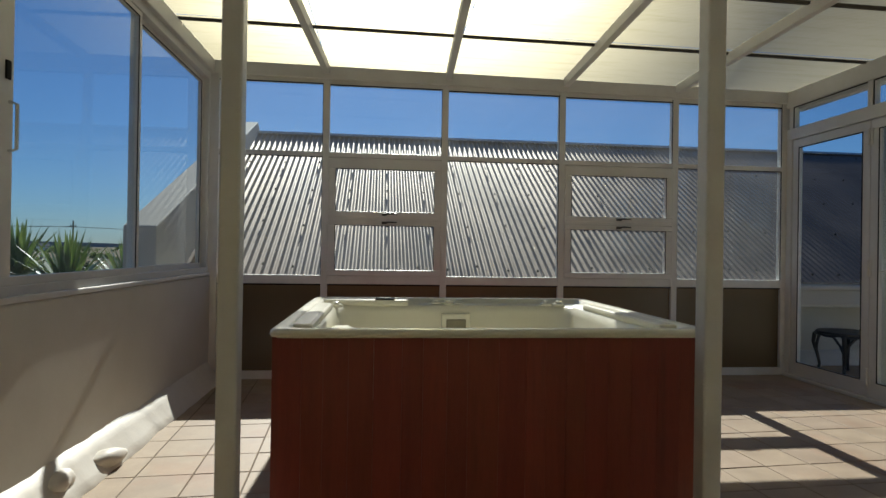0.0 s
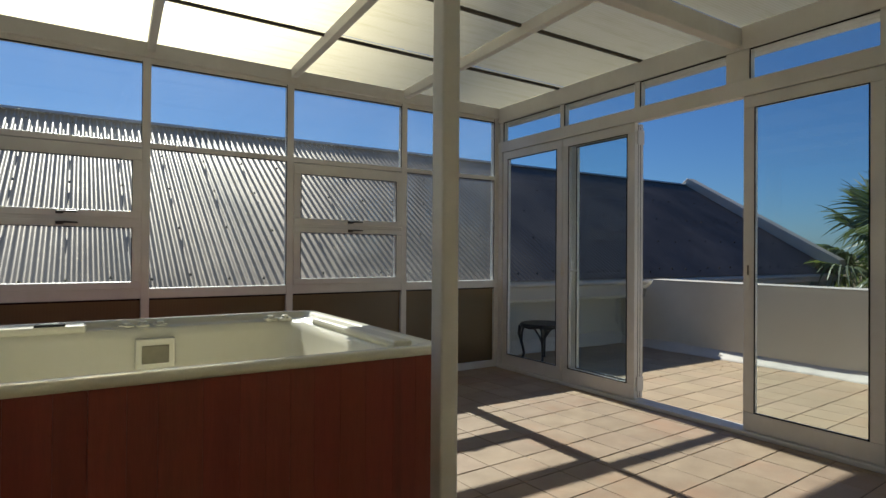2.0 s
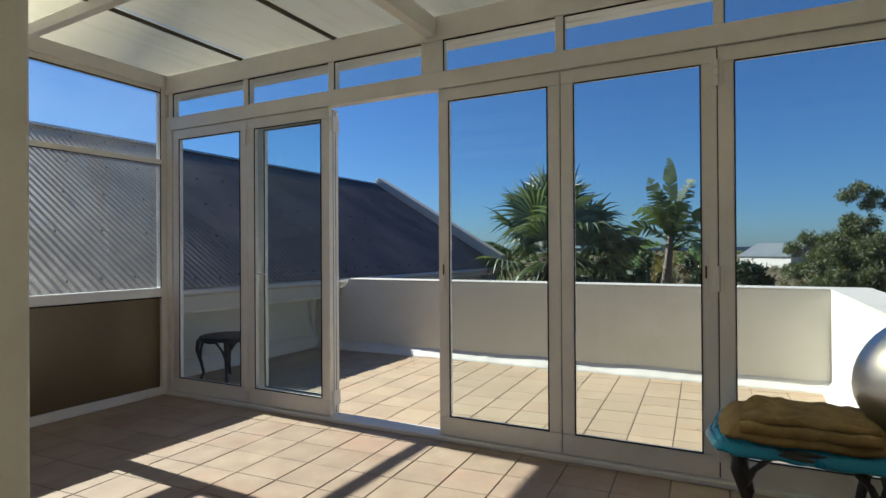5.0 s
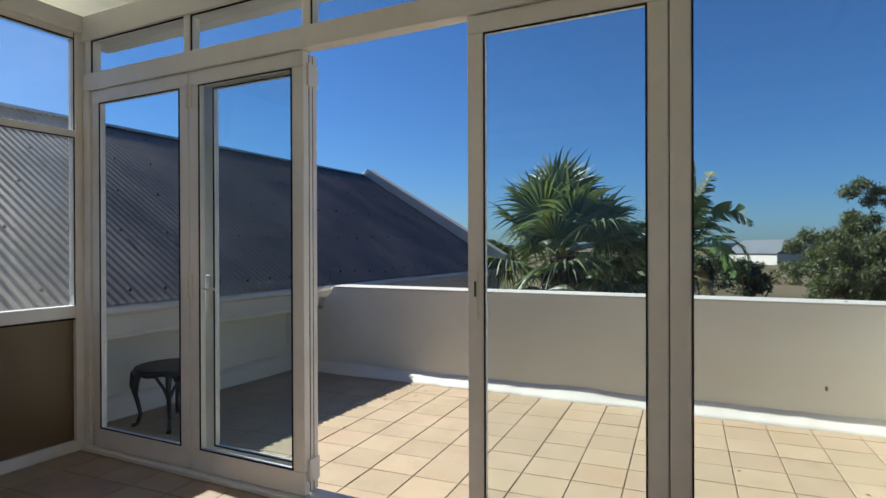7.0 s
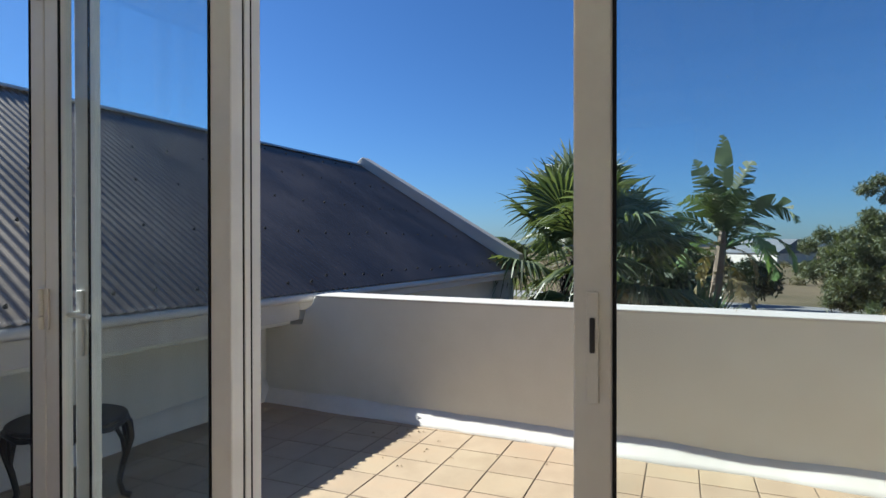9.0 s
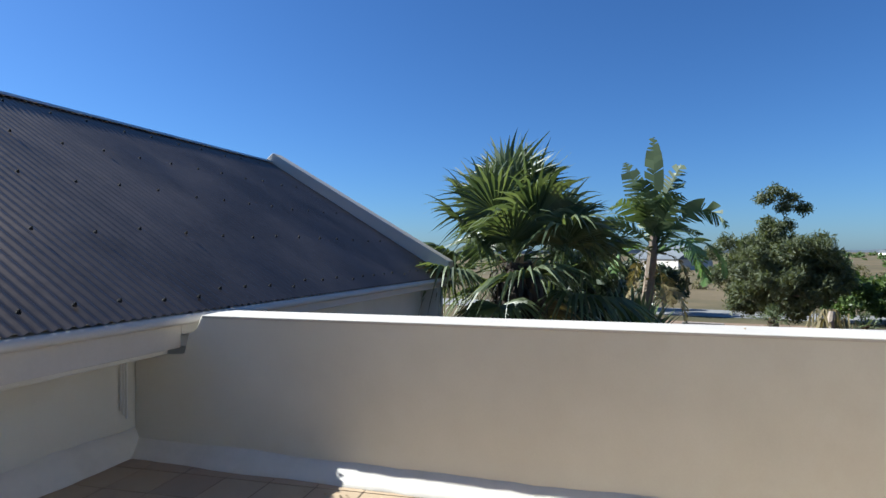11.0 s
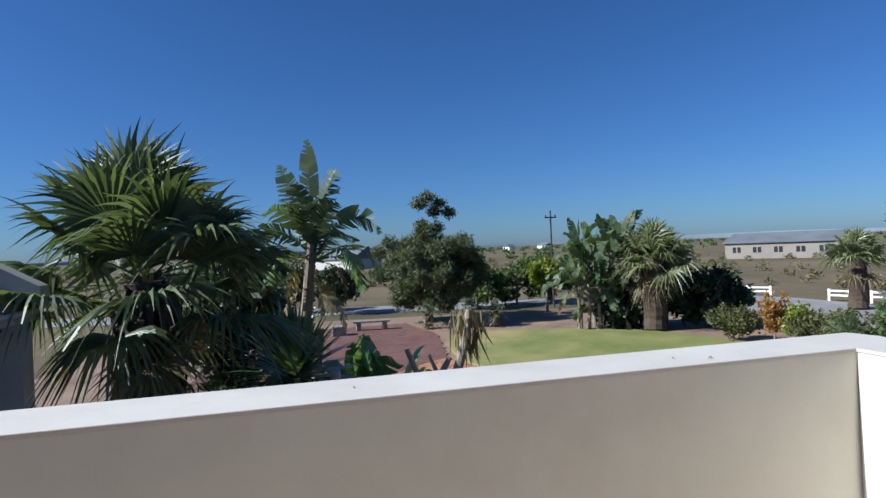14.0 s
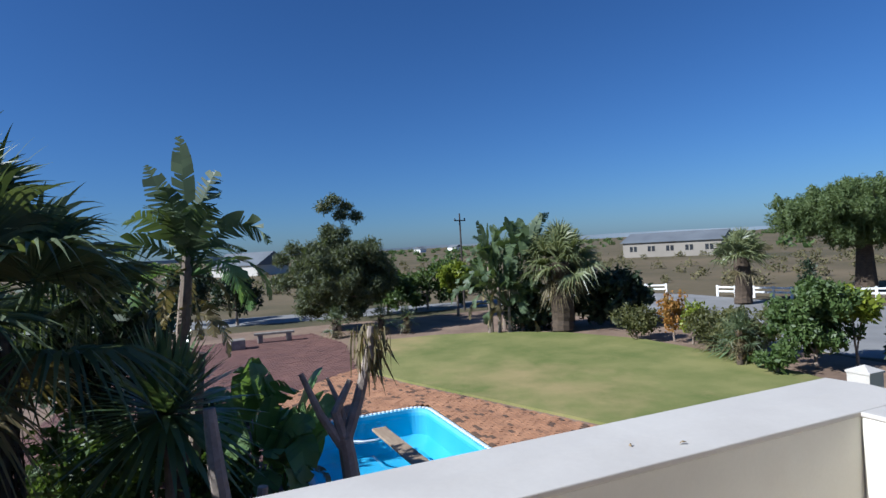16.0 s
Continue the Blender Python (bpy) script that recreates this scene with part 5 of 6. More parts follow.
def scatter(seed, n, rx, ry, rz, cz, r0, r1):
    """Clump centres inside an ellipsoid, larger ones to the middle."""
    rng = random.Random(seed)
    out = []
    while len(out) < n:
        p = [rng.uniform(-1, 1) for _ in range(3)]
        q = sum(k * k for k in p)
        if q < 1:
            out.append((p[0] * rx, p[1] * ry, cz + p[2] * rz, r1 + (r0 - r1) * q))
    return out


# ---- ground, paving, pool ----
def sheet(name, points, z, material, label, cat, thick=0.05):
    bm = prism(points, "z", z - thick, z)
    return tagged(part(name, bm, material, None), label, cat, kind="structure")


def inside(points, x, y):
    c = False
    n = len(points)
    for i in range(n):
        x1, y1 = points[i]
        x2, y2 = points[i - 1]
        if (y1 > y) != (y2 > y) and x < (x2 - x1) * (y - y1) / (y2 - y1) + x1:
            c = not c
    return c


POOL = (16.7, 21.75, -2.50, 1.45)
def ground_mesh():
    """One sheet to the horizon with the pool's pit left open."""
    xs = [-2600, -600, -150, -40, POOL[0], POOL[1], 60, 160, 600, 2600]
    ys = [-2600, -600, -150, -40, POOL[2], POOL[3], 40, 160, 600, 2600]
    vs = [(x, y, GROUND - 0.06) for y in ys for x in xs]
    fs = []
    for j in range(len(ys) - 1):
        for i in range(len(xs) - 1):
            if not (i == 4 and j == 4):
                a = j * len(xs) + i
                fs.append((a, a + 1, a + len(xs) + 1, a + len(xs)))
    return vs, fs


gv, gf = ground_mesh()
tagged(raw_part("ground", gv, gf, VELD, None), "dry tan veld with dark scrub patches", "ground", kind="structure")
LAWN = [(34.0, -4.2), (33.6, -7.5), (32.2, -10.5), (29.8, -12.8), (26.0, -14.2), (21.5, -14.2), (17.5, -13.4), (12.0, -12.5), (11.0, -7.5), (14.5, -6.6), (17.3, -5.75), (21.5, -4.2), (25.0, -2.9), (27.4, -2.3), (30.5, -2.6), (32.8, -3.2)]
sheet("soil", [(22.6, 1.6), (22.6, -2.7), (9.0, -4.5), (9.0, -16.5), (30.0, -17.5), (41.5, -16.0), (43.8, 4.0), (45.0, 14.0), (24.0, 14.0)], GROUND - 0.045, SOIL, "bare brown garden soil in tree shade", "soil", 0.014)
lawn = sheet("lawn", LAWN, GROUND + 0.03, GRASS, "sun-bleached mown lawn with yellow patches", "lawn", 0.08)
sheet("road", [(43.8, -15.5), (46.2, -3.0), (48.0, 6.0), (52.0, 24.0), (58.0, 24.0), (53.0, 5.0), (51.0, -4.0), (48.5, -16.0), (46.0, -27.0), (41.0, -27.0)], GROUND - 0.02, ASPHALT, "pale grey concrete road beyond the garden", "road")
sheet("driveway", [(45.5, -27.5), (40.5, -27.0), (33.0, -20.5), (27.0, -17.6), (19.0, -17.2), (8.0, -21.0), (8.0, -33.0), (22.0, -31.5), (30.0, -29.2), (38.0, -29.5)], GROUND - 0.025, ASPHALT, "grey asphalt driveway behind the shrubs", "driveway")
sheet("yard_paving", [(13.6, 5.0), (17.0, 6.2), (24.0, 8.5), (26.0, 16.0), (13.6, 16.0)], GROUND - 0.02, surface("pale_concrete", (0.40, 0.37, 0.33), (0.52, 0.48, 0.43), 0.8, 0.9, bump=0.15, fine=20), "pale concrete yard beside the house", "paving")


def pavers(name, area, skip, step, material, label, seed, z):
    """Small bricks laid in rows, each with its own height."""
    rng = random.Random(seed)
    L, W = step
    xs, ys = [p[0] for p in area], [p[1] for p in area]
    vs, fs = [], []
    y, row = min(ys), 0
    while y < max(ys):
        x = min(xs) + (L / 2 if row % 2 else 0)
        while x < max(xs):
            if inside(area, x, y) and not skip(x, y):
                h = z + rng.uniform(-0.006, 0.006)
                a, b = L / 2 - 0.006, W / 2 - 0.006
                k = len(vs)
                vs += [(x - a, y - b, h), (x + a, y - b, h), (x + a, y + b, h), (x - a, y + b, h), (x - a, y - b, h - 0.03), (x + a, y - b, h - 0.03), (x + a, y + b, h - 0.03), (x - a, y + b, h - 0.03)]
                fs += [(k, k + 1, k + 2, k + 3), (k, k + 4, k + 5, k + 1), (k + 1, k + 5, k + 6, k + 2), (k + 2, k + 6, k + 7, k + 3), (k + 3, k + 7, k + 4, k)]
            x += L
        y += W
        row += 1
    return tagged(raw_part(name, vs, fs, material, None), label, "paving", kind="stuff")


def in_pool(x, y, m=0.12):
    return POOL[0] - m < x < POOL[1] + m and POOL[2] - m < y < POOL[3] + m


ORANGE = [(28.2, -2.0), (25.0, -2.7), (21.5, -4.0), (17.3, -5.5), (12.0, -6.9), (9.0, -6.9), (9.0, 1.6), (25.0, 1.6)]
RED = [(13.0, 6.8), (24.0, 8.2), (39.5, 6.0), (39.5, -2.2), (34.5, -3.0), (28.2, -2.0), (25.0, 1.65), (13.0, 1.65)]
def bed_under(name, area, z, material, label):
    """Sand bed under the bricks, in small squares so that the pool stays open."""
    vs, fs = [], []
    s = 0.25
    x0, y0 = min(p[0] for p in area), min(p[1] for p in area)
    for i in range(int((max(p[0] for p in area) - x0) / s) + 1):
        for j in range(int((max(p[1] for p in area) - y0) / s) + 1):
            x, y = x0 + (i + 0.5) * s, y0 + (j + 0.5) * s
            if inside(area, x, y) and not in_pool(x, y, 0.13):
                k = len(vs)
                vs += [(x - s / 2, y - s / 2, z), (x + s / 2, y - s / 2, z), (x + s / 2, y + s / 2, z), (x - s / 2, y + s / 2, z)]
                fs.append((k, k + 1, k + 2, k + 3))
    return tagged(raw_part(name, vs, fs, material, None), label, "paving", kind="structure")


bed_under("paving_bed", ORANGE, GROUND - 0.012, SAND, "sandy bed under the orange brick paving")
bed_under("paving_bed_red", RED, GROUND - 0.014, SAND, "sandy bed under the shade-darkened red brick paving")
pavers("brick_paving", ORANGE, in_pool, (0.23, 0.115), BRICK, "orange clay brick paving round the pool", 3, GROUND)
pavers("red_brick_paving", RED, in_pool, (0.23, 0.115), SHADED_RED_BRICK, "red brick paving with tree shade put into its colour", 4, GROUND)

pool = holder("swimming_pool", ((POOL[0] + POOL[1]) / 2, (POOL[2] + POOL[3]) / 2, GROUND), "bright blue swimming pool with scalloped white coping", "pool")
def pool_ring(inset, z, r, seg=8):
    x0, x1, y0, y1 = POOL[0] + inset, POOL[1] - inset, POOL[2] + inset, POOL[3] - inset
    ring = []
    for cx, cy, a0 in ((x1 - r, y1 - r, 0), (x0 + r, y1 - r, 90), (x0 + r, y0 + r, 180), (x1 - r, y0 + r, 270)):
        for k in range(seg):
            a = radians(a0 + 90 * k / (seg - 1))
            ring.append(Vector((cx + r * math.cos(a), cy + r * math.sin(a), z)))
    return ring


bm = bmesh.new()
rings = [[bm.verts.new(p) for p in pool_ring(i, GROUND + z, r)] for i, z, r in ((-0.02, 0.0, 0.55), (0.16, 0.002, 0.45), (0.17, -0.10, 0.45), (0.18, -0.7, 0.45), (0.5, -0.95, 0.5))]
for a, b in zip(rings, rings[1:]):
    for k in range(len(a)):
        bm.faces.new((a[k], a[(k + 1) % len(a)], b[(k + 1) % len(a)], b[k]))
bm.faces.new(rings[-1])
part("basin", bm, POOL_SHELL, pool, "blue pool lining")
bm = bmesh.new()
bm.faces.new([bm.verts.new(p) for p in pool_ring(0.165, GROUND - 0.09, 0.45)])
unshadowed(part("water", bm, WATER, pool, "clear blue water"))
loop = pool_ring(0.05, GROUND + 0.02, 0.5, 12)
step_len, run = 0.118, 0.0
cb = turned([(0.055, -0.04), (0.058, 0.0), (0.045, 0.012), (0.02, 0.016)], (0, 0, 0), 10)
cm = bpy.data.meshes.new("coping_tile")
cb.to_mesh(cm)
cb.free()
cm.materials.append(surface("pool_edge_tile", (0.55, 0.62, 0.66), (0.68, 0.72, 0.74), 6, 0.5, world_space=True))
for a, b in zip(loop, loop[1:] + loop[:1]):
    seg = (b - a).length
    while run < seg:
        o = new("coping_tile", cm)
        o.parent, o.matrix_parent_inverse = pool, world_of(pool).inverted()
        o.matrix_basis = Matrix.Translation(a.lerp(b, run / seg))
        run += step_len
    run -= seg
hose = [Vector((20.9 + 0.55 * math.cos(k * 0.5) - 0.08 * k, -0.25 + 0.6 * math.sin(k * 0.5), GROUND - 0.075)) for k in range(12)]
tagged(part("cleaner_hose", tube(hose, 0.025, 7), surface("pale_hose", (0.55, 0.62, 0.66), (0.66, 0.72, 0.75), 5, 0.5), None), "pale floating pool cleaner hose on the water", "hose")
board = holder("diving_board", (16.3, -0.65, GROUND), "weathered brown diving plank reaching over the pool", "diving board")
part("plank", prism([(19.7, -0.68), (19.7, -0.34), (15.9, -0.52), (15.9, -0.88)], "z", GROUND + 0.20, GROUND + 0.26, 0.01), PLANK, board)
part("stand", block((16.0, -0.85, GROUND), (16.45, -0.5, GROUND + 0.20), 0.02), STONE, board)

# ---- garden furniture and fences ----
bench = holder("garden_bench", (37.6, 0.1, GROUND), "low dark stone bench on the red paving", "bench")
part("slab", prism([(37.45, -0.95), (37.85, -1.0), (38.1, 1.05), (37.7, 1.1)], "z", GROUND + 0.42, GROUND + 0.53, 0.015), STONE, bench)
part("leg", block((37.5, -0.8, GROUND), (37.85, -0.55, GROUND + 0.42), 0.01), STONE, bench)
part("leg", block((37.7, 0.65, GROUND), (38.05, 0.9, GROUND + 0.42), 0.01), STONE, bench)
tagged(part("stone_block", block((36.2, 1.6, GROUND), (36.9, 2.3, GROUND + 0.5), 0.03), STONE, None), "squat dark stone block beside the bench", "stone block")
pillar = holder("gate_pillar", (14.7, -10.6, GROUND), "white plastered gate pillar with a pointed cap", "pillar")
part("shaft", block((14.45, -10.85, GROUND), (14.95, -10.35, GROUND + 1.12), 0.01), COPING, pillar)
bm = bmesh.new()
a = [bm.verts.new((14.7 + sx * 0.27, -10.6 + sy * 0.27, GROUND + 1.122)) for sx, sy in ((-1, -1), (1, -1), (1, 1), (-1, 1))]
b = [bm.verts.new((v.co.x, v.co.y, GROUND + 1.17)) for v in a]
apex = bm.verts.new((14.7, -10.6, GROUND + 1.30))
bm.faces.new(a[::-1])
for i in range(4):
    bm.faces.new((a[i], a[(i + 1) % 4], b[(i + 1) % 4], b[i]))
    bm.faces.new((b[i], b[(i + 1) % 4], apex))
part("cap", bm, COPING, pillar)


def rail_fence(points, label, spacing=1.15, height=0.75):
    f = holder("rail_fence", (*points[0], GROUND), label, "fence")
    for (x0, y0), (x1, y1) in zip(points, points[1:]):
        a, b = Vector((x0, y0, GROUND)), Vector((x1, y1, GROUND))
        n = max(1, round((b - a).length / spacing))
        d = (b - a).normalized()
        s = Vector((-d.y, d.x, 0)) * 0.05
        for k in range(n + 1):
            p = a.lerp(b, k / n)
            bm = prism([((p - d * 0.07 - s).x, (p - d * 0.07 - s).y), ((p + d * 0.07 - s).x, (p + d * 0.07 - s).y), ((p + d * 0.07 + s).x, (p + d * 0.07 + s).y), ((p - d * 0.07 + s).x, (p - d * 0.07 + s).y)], "z", GROUND - 0.06, GROUND + height)
            part("post", bm, FENCE_WHITE, f)
        for z in (0.28, 0.56):
            q = [a - s * 0.5, b - s * 0.5, b + s * 0.5, a + s * 0.5]
            part("rail", prism([(v.x, v.y) for v in q], "z", GROUND + z, GROUND + z + 0.12), FENCE_WHITE, f)
    return f


rail_fence([(35.8, -29.5), (32.4, -30.6), (29.3, -31.5), (23.3, -36.5)], "white painted low rail fence along the drive")
rail_fence([(41.2, -28.0), (40.0, -28.9)], "short white rail fence panel at the drive mouth")

# ---- utility poles ----
def power_pole(at, top, label):
    at = Vector(at)
    p = holder("utility_pole", at, label, "utility pole")
    part("shaft", tube([at, (at.x, at.y, top)], [0.075, 0.055], 8), POLE_WOOD, p)
    part("crossarm", block((at.x - 0.06, at.y - 0.42, top - 0.52), (at.x + 0.06, at.y + 0.42, top - 0.45)), POLE_WOOD, p)
    for k in (-0.36, 0.0, 0.36):
        part("insulator", turned([(0.03, 0), (0.05, 0.05), (0.03, 0.14)], (at.x, at.y + k, top - 0.45), 8), DARK_METAL, p)
    return p


power_pole((42.5, -13.2, GROUND), 3.75, "slim dark utility pole beyond the trees")
pw = power_pole((-24.0, 50.0, GROUND), 3.2, "dark wooden utility pole in the veld")
wire = holder("power_line", (-24.0, 50.0, 2.7), "thin sagging power lines across the veld", "power line")
for k in (-0.5, 0.5):
    part("wire", tube([(-60, 44 + k, 2.9), (-42, 47 + k, 2.45), (-24, 50 + k, 2.72), (-8, 54 + k, 2.2), (10, 58 + k, 2.3)], 0.012, 4), POLE_WOOD, wire)

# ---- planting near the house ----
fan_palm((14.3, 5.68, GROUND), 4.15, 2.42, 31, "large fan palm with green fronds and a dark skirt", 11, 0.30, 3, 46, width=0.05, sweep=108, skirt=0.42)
def tall_wild_banana(at, label, seed):
    """A leaning stem with one upright leaf, a ragged tuft and some drooping leaves."""
    rng = random.Random(seed)
    at = Vector(at)
    plant = holder("wild_banana", at, label, "wild banana")
    top = at + Vector((-0.15, -0.28, 4.85))
    part("stem", tube([at, at + Vector((0.0, 0.02, 1.6)), at + Vector((-0.06, -0.10, 3.2)), top], [0.14, 0.12, 0.11, 0.08], 10), GREY_BARK, plant)
    part("stem", tube([at + Vector((0.3, -0.1, 0)), at + Vector((0.35, -0.18, 1.5)), at + Vector((0.3, -0.35, 3.0))], [0.11, 0.10, 0.08], 10), GREY_BARK, plant)
    green, pale, old = Leaves(), Leaves(), Leaves()
    # way, stalk, length, width, droop, torn
    for way, st, ln, wd, dr, torn in (((-0.05, 0.02, 1.0), 0.3, 1.5, 0.36, 0.05, 0.55), ((0.1, 0.26, 0.9), 0.25, 1.5, 0.44, 0.3, 1.0), ((0.0, -0.22, 0.95), 0.4, 1.1, 0.50, 0.8, 1.0),
                                      ((-0.1, -0.55, 0.75), 0.5, 1.2, 0.45, 2.2, 0.95), ((0.35, 0.1, 0.8), 0.3, 1.3, 0.55, 0.9, 1.0), ((-0.4, 0.2, 0.8), 0.3, 1.1, 0.55, 1.3, 1.0),
                                      ((-0.35, -0.2, 0.85), 0.25, 1.1, 0.50, 1.2, 1.0), ((0.1, 0.6, 0.6), 0.3, 1.0, 0.45, 1.6, 1.0), ((0.3, -0.4, 0.6), 0.3, 1.0, 0.45, 1.6, 1.0),
                                      ((-0.2, 0.15, 0.95), 0.15, 1.2, 0.55, 0.7, 1.0), ((-0.3, 0.45, 0.7), 0.2, 1.0, 0.5, 1.2, 1.0), ((-0.15, -0.1, 0.9), 0.1, 1.0, 0.55, 0.9, 1.0)):
        paddle(green, rng, top - Vector((0, 0, 0.15 + rng.uniform(0, 0.55) * (wd > 0.4))), Vector(way), st, ln, wd, dr, torn, (rng.uniform(-0.5, 0.5), 1.0, rng.uniform(-0.3, 0.3)))
    for way, st, ln, wd, dr, torn in (((-0.1, -0.8, 0.35), 0.45, 1.25, 0.5, 3.0, 1.0), ((-0.5, -0.5, 0.4), 0.3, 1.2, 0.5, 3.2, 1.0), ((0.2, -0.9, 0.2), 0.3, 1.1, 0.5, 3.2, 1.0), ((-0.3, 0.7, 0.3), 0.3, 0.9, 0.4, 3.0, 1.0)):
        paddle(pale, rng, top - Vector((0, 0, 0.55)), Vector(way), st, ln, wd, dr, torn)
    for k in range(9):
        a = k * 2.4
        paddle(old, rng, top - Vector((0, 0, 0.3 + 0.12 * k)), Vector((math.cos(a), math.sin(a), -0.2)), 0.2, 0.85, 0.3, 3.4, 1.0)
    green.to("leaves", BANANA_LEAF, plant, "torn green paddle leaves")
    # Sunlit leaves, told apart by a lighter colour.
    pale.to("drooping_leaves", LIT_BROAD_LEAF, plant, "ragged drooping leaves with sunlight put into their pale green")
    old.to("dead_leaves", PALM_DRY, plant, "hanging dry leaves")
    return plant


tall_wild_banana((16.3, 3.62, GROUND), "tall wild banana with torn paddle leaves", 12)
sword_plant((15.2, 3.72, GROUND), 2.4, 1.45, 210, "spiky green yucca with sword-shaped leaves", 13)
strelitzia((16.55, 2.18, GROUND), [(0, -0.2, 1.05, 7, 1.15, 0.2), (0.3, 0.3, 1.1, 7, 1.1, 0.5), (-0.4, -0.1, 0.6, 7, 1.0, -0.2), (-0.5, 0.3, 0.7, 7, 1.0, 0.6), (-0.2, -0.4, 0.4, 6, 0.95, 0.0)], "broad-leaved wild banana clump below the parapet", 14, wide=0.42, leaf=LIT_BROAD_LEAF, tear=0.1)
strelitzia((12.6, 4.4, GROUND), [(0, 0, 0.3, 7, 1.3, 1.2)], "low wild banana with broad leaves coloured as sunlit", 15, wide=0.42, leaf=LIT_BROAD_LEAF, tear=0.1)


def dead_tree(at, label, seed, scale=1.0):
    at = Vector(at)
    t = holder("bare_tree", at, label, "bare tree")
    b = lambda *p: [at + Vector(q) * scale for q in p]
    tr = part("trunk", tube(b((0, 0, 0), (0.05, 0, 0.9), (0.0, 0.1, 1.7)), [0.17 * scale, 0.14 * scale, 0.12 * scale], 9), LIT_BARK, t)
    part("limb", tube(b((0, 0.1, 1.6), (0.05, -0.15, 2.2), (0.0, -0.35, 2.9), (0.05, -0.42, 3.35)), [0.10 * scale, 0.09 * scale, 0.08 * scale, 0.05 * scale], 8), LIT_BARK, tr)
    part("limb", tube(b((0, 0.1, 1.6), (0.0, 0.22, 2.1), (0.05, -0.05, 2.55)), [0.09 * scale, 0.075 * scale, 0.05 * scale], 8), LIT_BARK, tr)
    part("limb", tube(b((0, 0.1, 1.5), (0.0, 0.45, 2.1), (0.0, 0.7, 2.75)), [0.08 * scale, 0.06 * scale, 0.04 * scale], 8), LIT_BARK, tr)
    part("limb", tube(b((0, 0.1, 1.65), (0.1, 0.1, 2.1), (0.2, 0.28, 2.6)), [0.07 * scale, 0.05 * scale, 0.025 * scale], 8), LIT_BARK, tr)
    rng = random.Random(seed)
    out = Leaves()
    for k in range(130):
        p = at + Vector((rng.gauss(0.05, 0.10), rng.gauss(-0.42, 0.12), rng.uniform(2.9, 3.4))) * scale
        l = rng.uniform(0.25, 0.75) * scale
        d = Vector((rng.gauss(0, 0.2), rng.gauss(0, 0.2), -1)).normalized()
        s = Vector((rng.uniform(-1, 1), rng.uniform(-1, 1), 0)).normalized() * 0.012
        out.strip([(p - s, p + s), (p + d * l * 0.5 - s * 1.4, p + d * l * 0.5 + s * 1.4), (p + d * l, p + d * l + s * 0.3)])
    out.to("dead_leaves", PALM_DRY, t, "hanging brown dead leaves")
    return t


dead_tree((15.0, 1.18, GROUND), "grey bare forked tree with hanging dead leaves", 16)
bare = holder("bare_trunk_tree", (13.3, 2.95, GROUND), "leaning grey bare trunk with dry roots", "bare tree")
part("trunk", tube([(13.3, 2.95, GROUND), (13.35, 3.0, -1.8), (13.25, 3.1, -0.9), (13.3, 3.15, -0.15)], [0.13, 0.11, 0.10, 0.07], 9), LIT_BARK, bare)
part("trunk", tube([(13.25, 2.75, GROUND), (13.3, 2.7, -2.0), (13.3, 2.62, -1.15)], [0.11, 0.09, 0.06], 9), LIT_BARK, bare)
tree("shrub", (16.2, 4.9, GROUND), 0.5, 0.06, scatter(1, 26, 1.3, 1.5, 1.2, 1.3, 0.34, 0.55), 620, 0.10, BUSH_LEAF, "dense green shrub behind the palm", 17, 5, cat="shrub")
tree("shrub", (14.1, 4.5, GROUND), 0.4, 0.05, scatter(2, 16, 0.8, 0.8, 0.5, 0.6, 0.24, 0.40), 480, 0.12, BUSH_LEAF, "leafy green shrub at the foot of the palm", 18, 4, cat="shrub")
tree("shrub", (16.3, 3.1, GROUND), 0.4, 0.05, scatter(3, 18, 0.7, 0.7, 0.5, 0.7, 0.28, 0.44), 620, 0.10, BUSH_LEAF, "low green shrub under the wild banana", 19, 4, cat="shrub")
tree("shrub", (13.2, 5.2, GROUND), 0.3, 0.05, scatter(4, 14, 0.5, 0.7, 0.5, 1.2, 0.2, 0.33), 520, 0.11, LIME_LEAF, "yellow-green shrub below the palm", 20, 4, cat="shrub")
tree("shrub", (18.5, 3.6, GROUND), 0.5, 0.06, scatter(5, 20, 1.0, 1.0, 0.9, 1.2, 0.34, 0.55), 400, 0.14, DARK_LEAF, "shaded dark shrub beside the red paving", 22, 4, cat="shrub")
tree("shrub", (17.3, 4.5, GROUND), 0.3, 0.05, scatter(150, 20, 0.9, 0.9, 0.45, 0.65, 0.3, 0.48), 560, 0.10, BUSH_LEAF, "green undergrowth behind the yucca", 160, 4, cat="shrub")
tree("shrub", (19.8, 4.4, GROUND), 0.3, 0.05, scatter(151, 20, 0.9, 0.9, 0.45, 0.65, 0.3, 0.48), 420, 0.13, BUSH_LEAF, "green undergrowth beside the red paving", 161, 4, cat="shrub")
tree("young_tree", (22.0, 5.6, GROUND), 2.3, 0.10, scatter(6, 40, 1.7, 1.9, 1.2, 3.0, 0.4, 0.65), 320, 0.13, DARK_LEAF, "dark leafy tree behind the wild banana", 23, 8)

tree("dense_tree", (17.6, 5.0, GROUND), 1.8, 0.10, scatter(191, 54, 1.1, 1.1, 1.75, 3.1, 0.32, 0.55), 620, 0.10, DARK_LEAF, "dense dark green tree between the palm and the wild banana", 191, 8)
sword_plant((16.6, 5.35, GROUND), 0.5, 1.1, 120, "yellow-green strap-leaved plant in the undergrowth", 181, LIME_LEAF, "flax_lily")
sword_plant((16.0, 4.78, GROUND), 0.4, 1.0, 120, "pale yellow-green strap-leaved plant under the palm", 182, LIME_LEAF, "flax_lily")

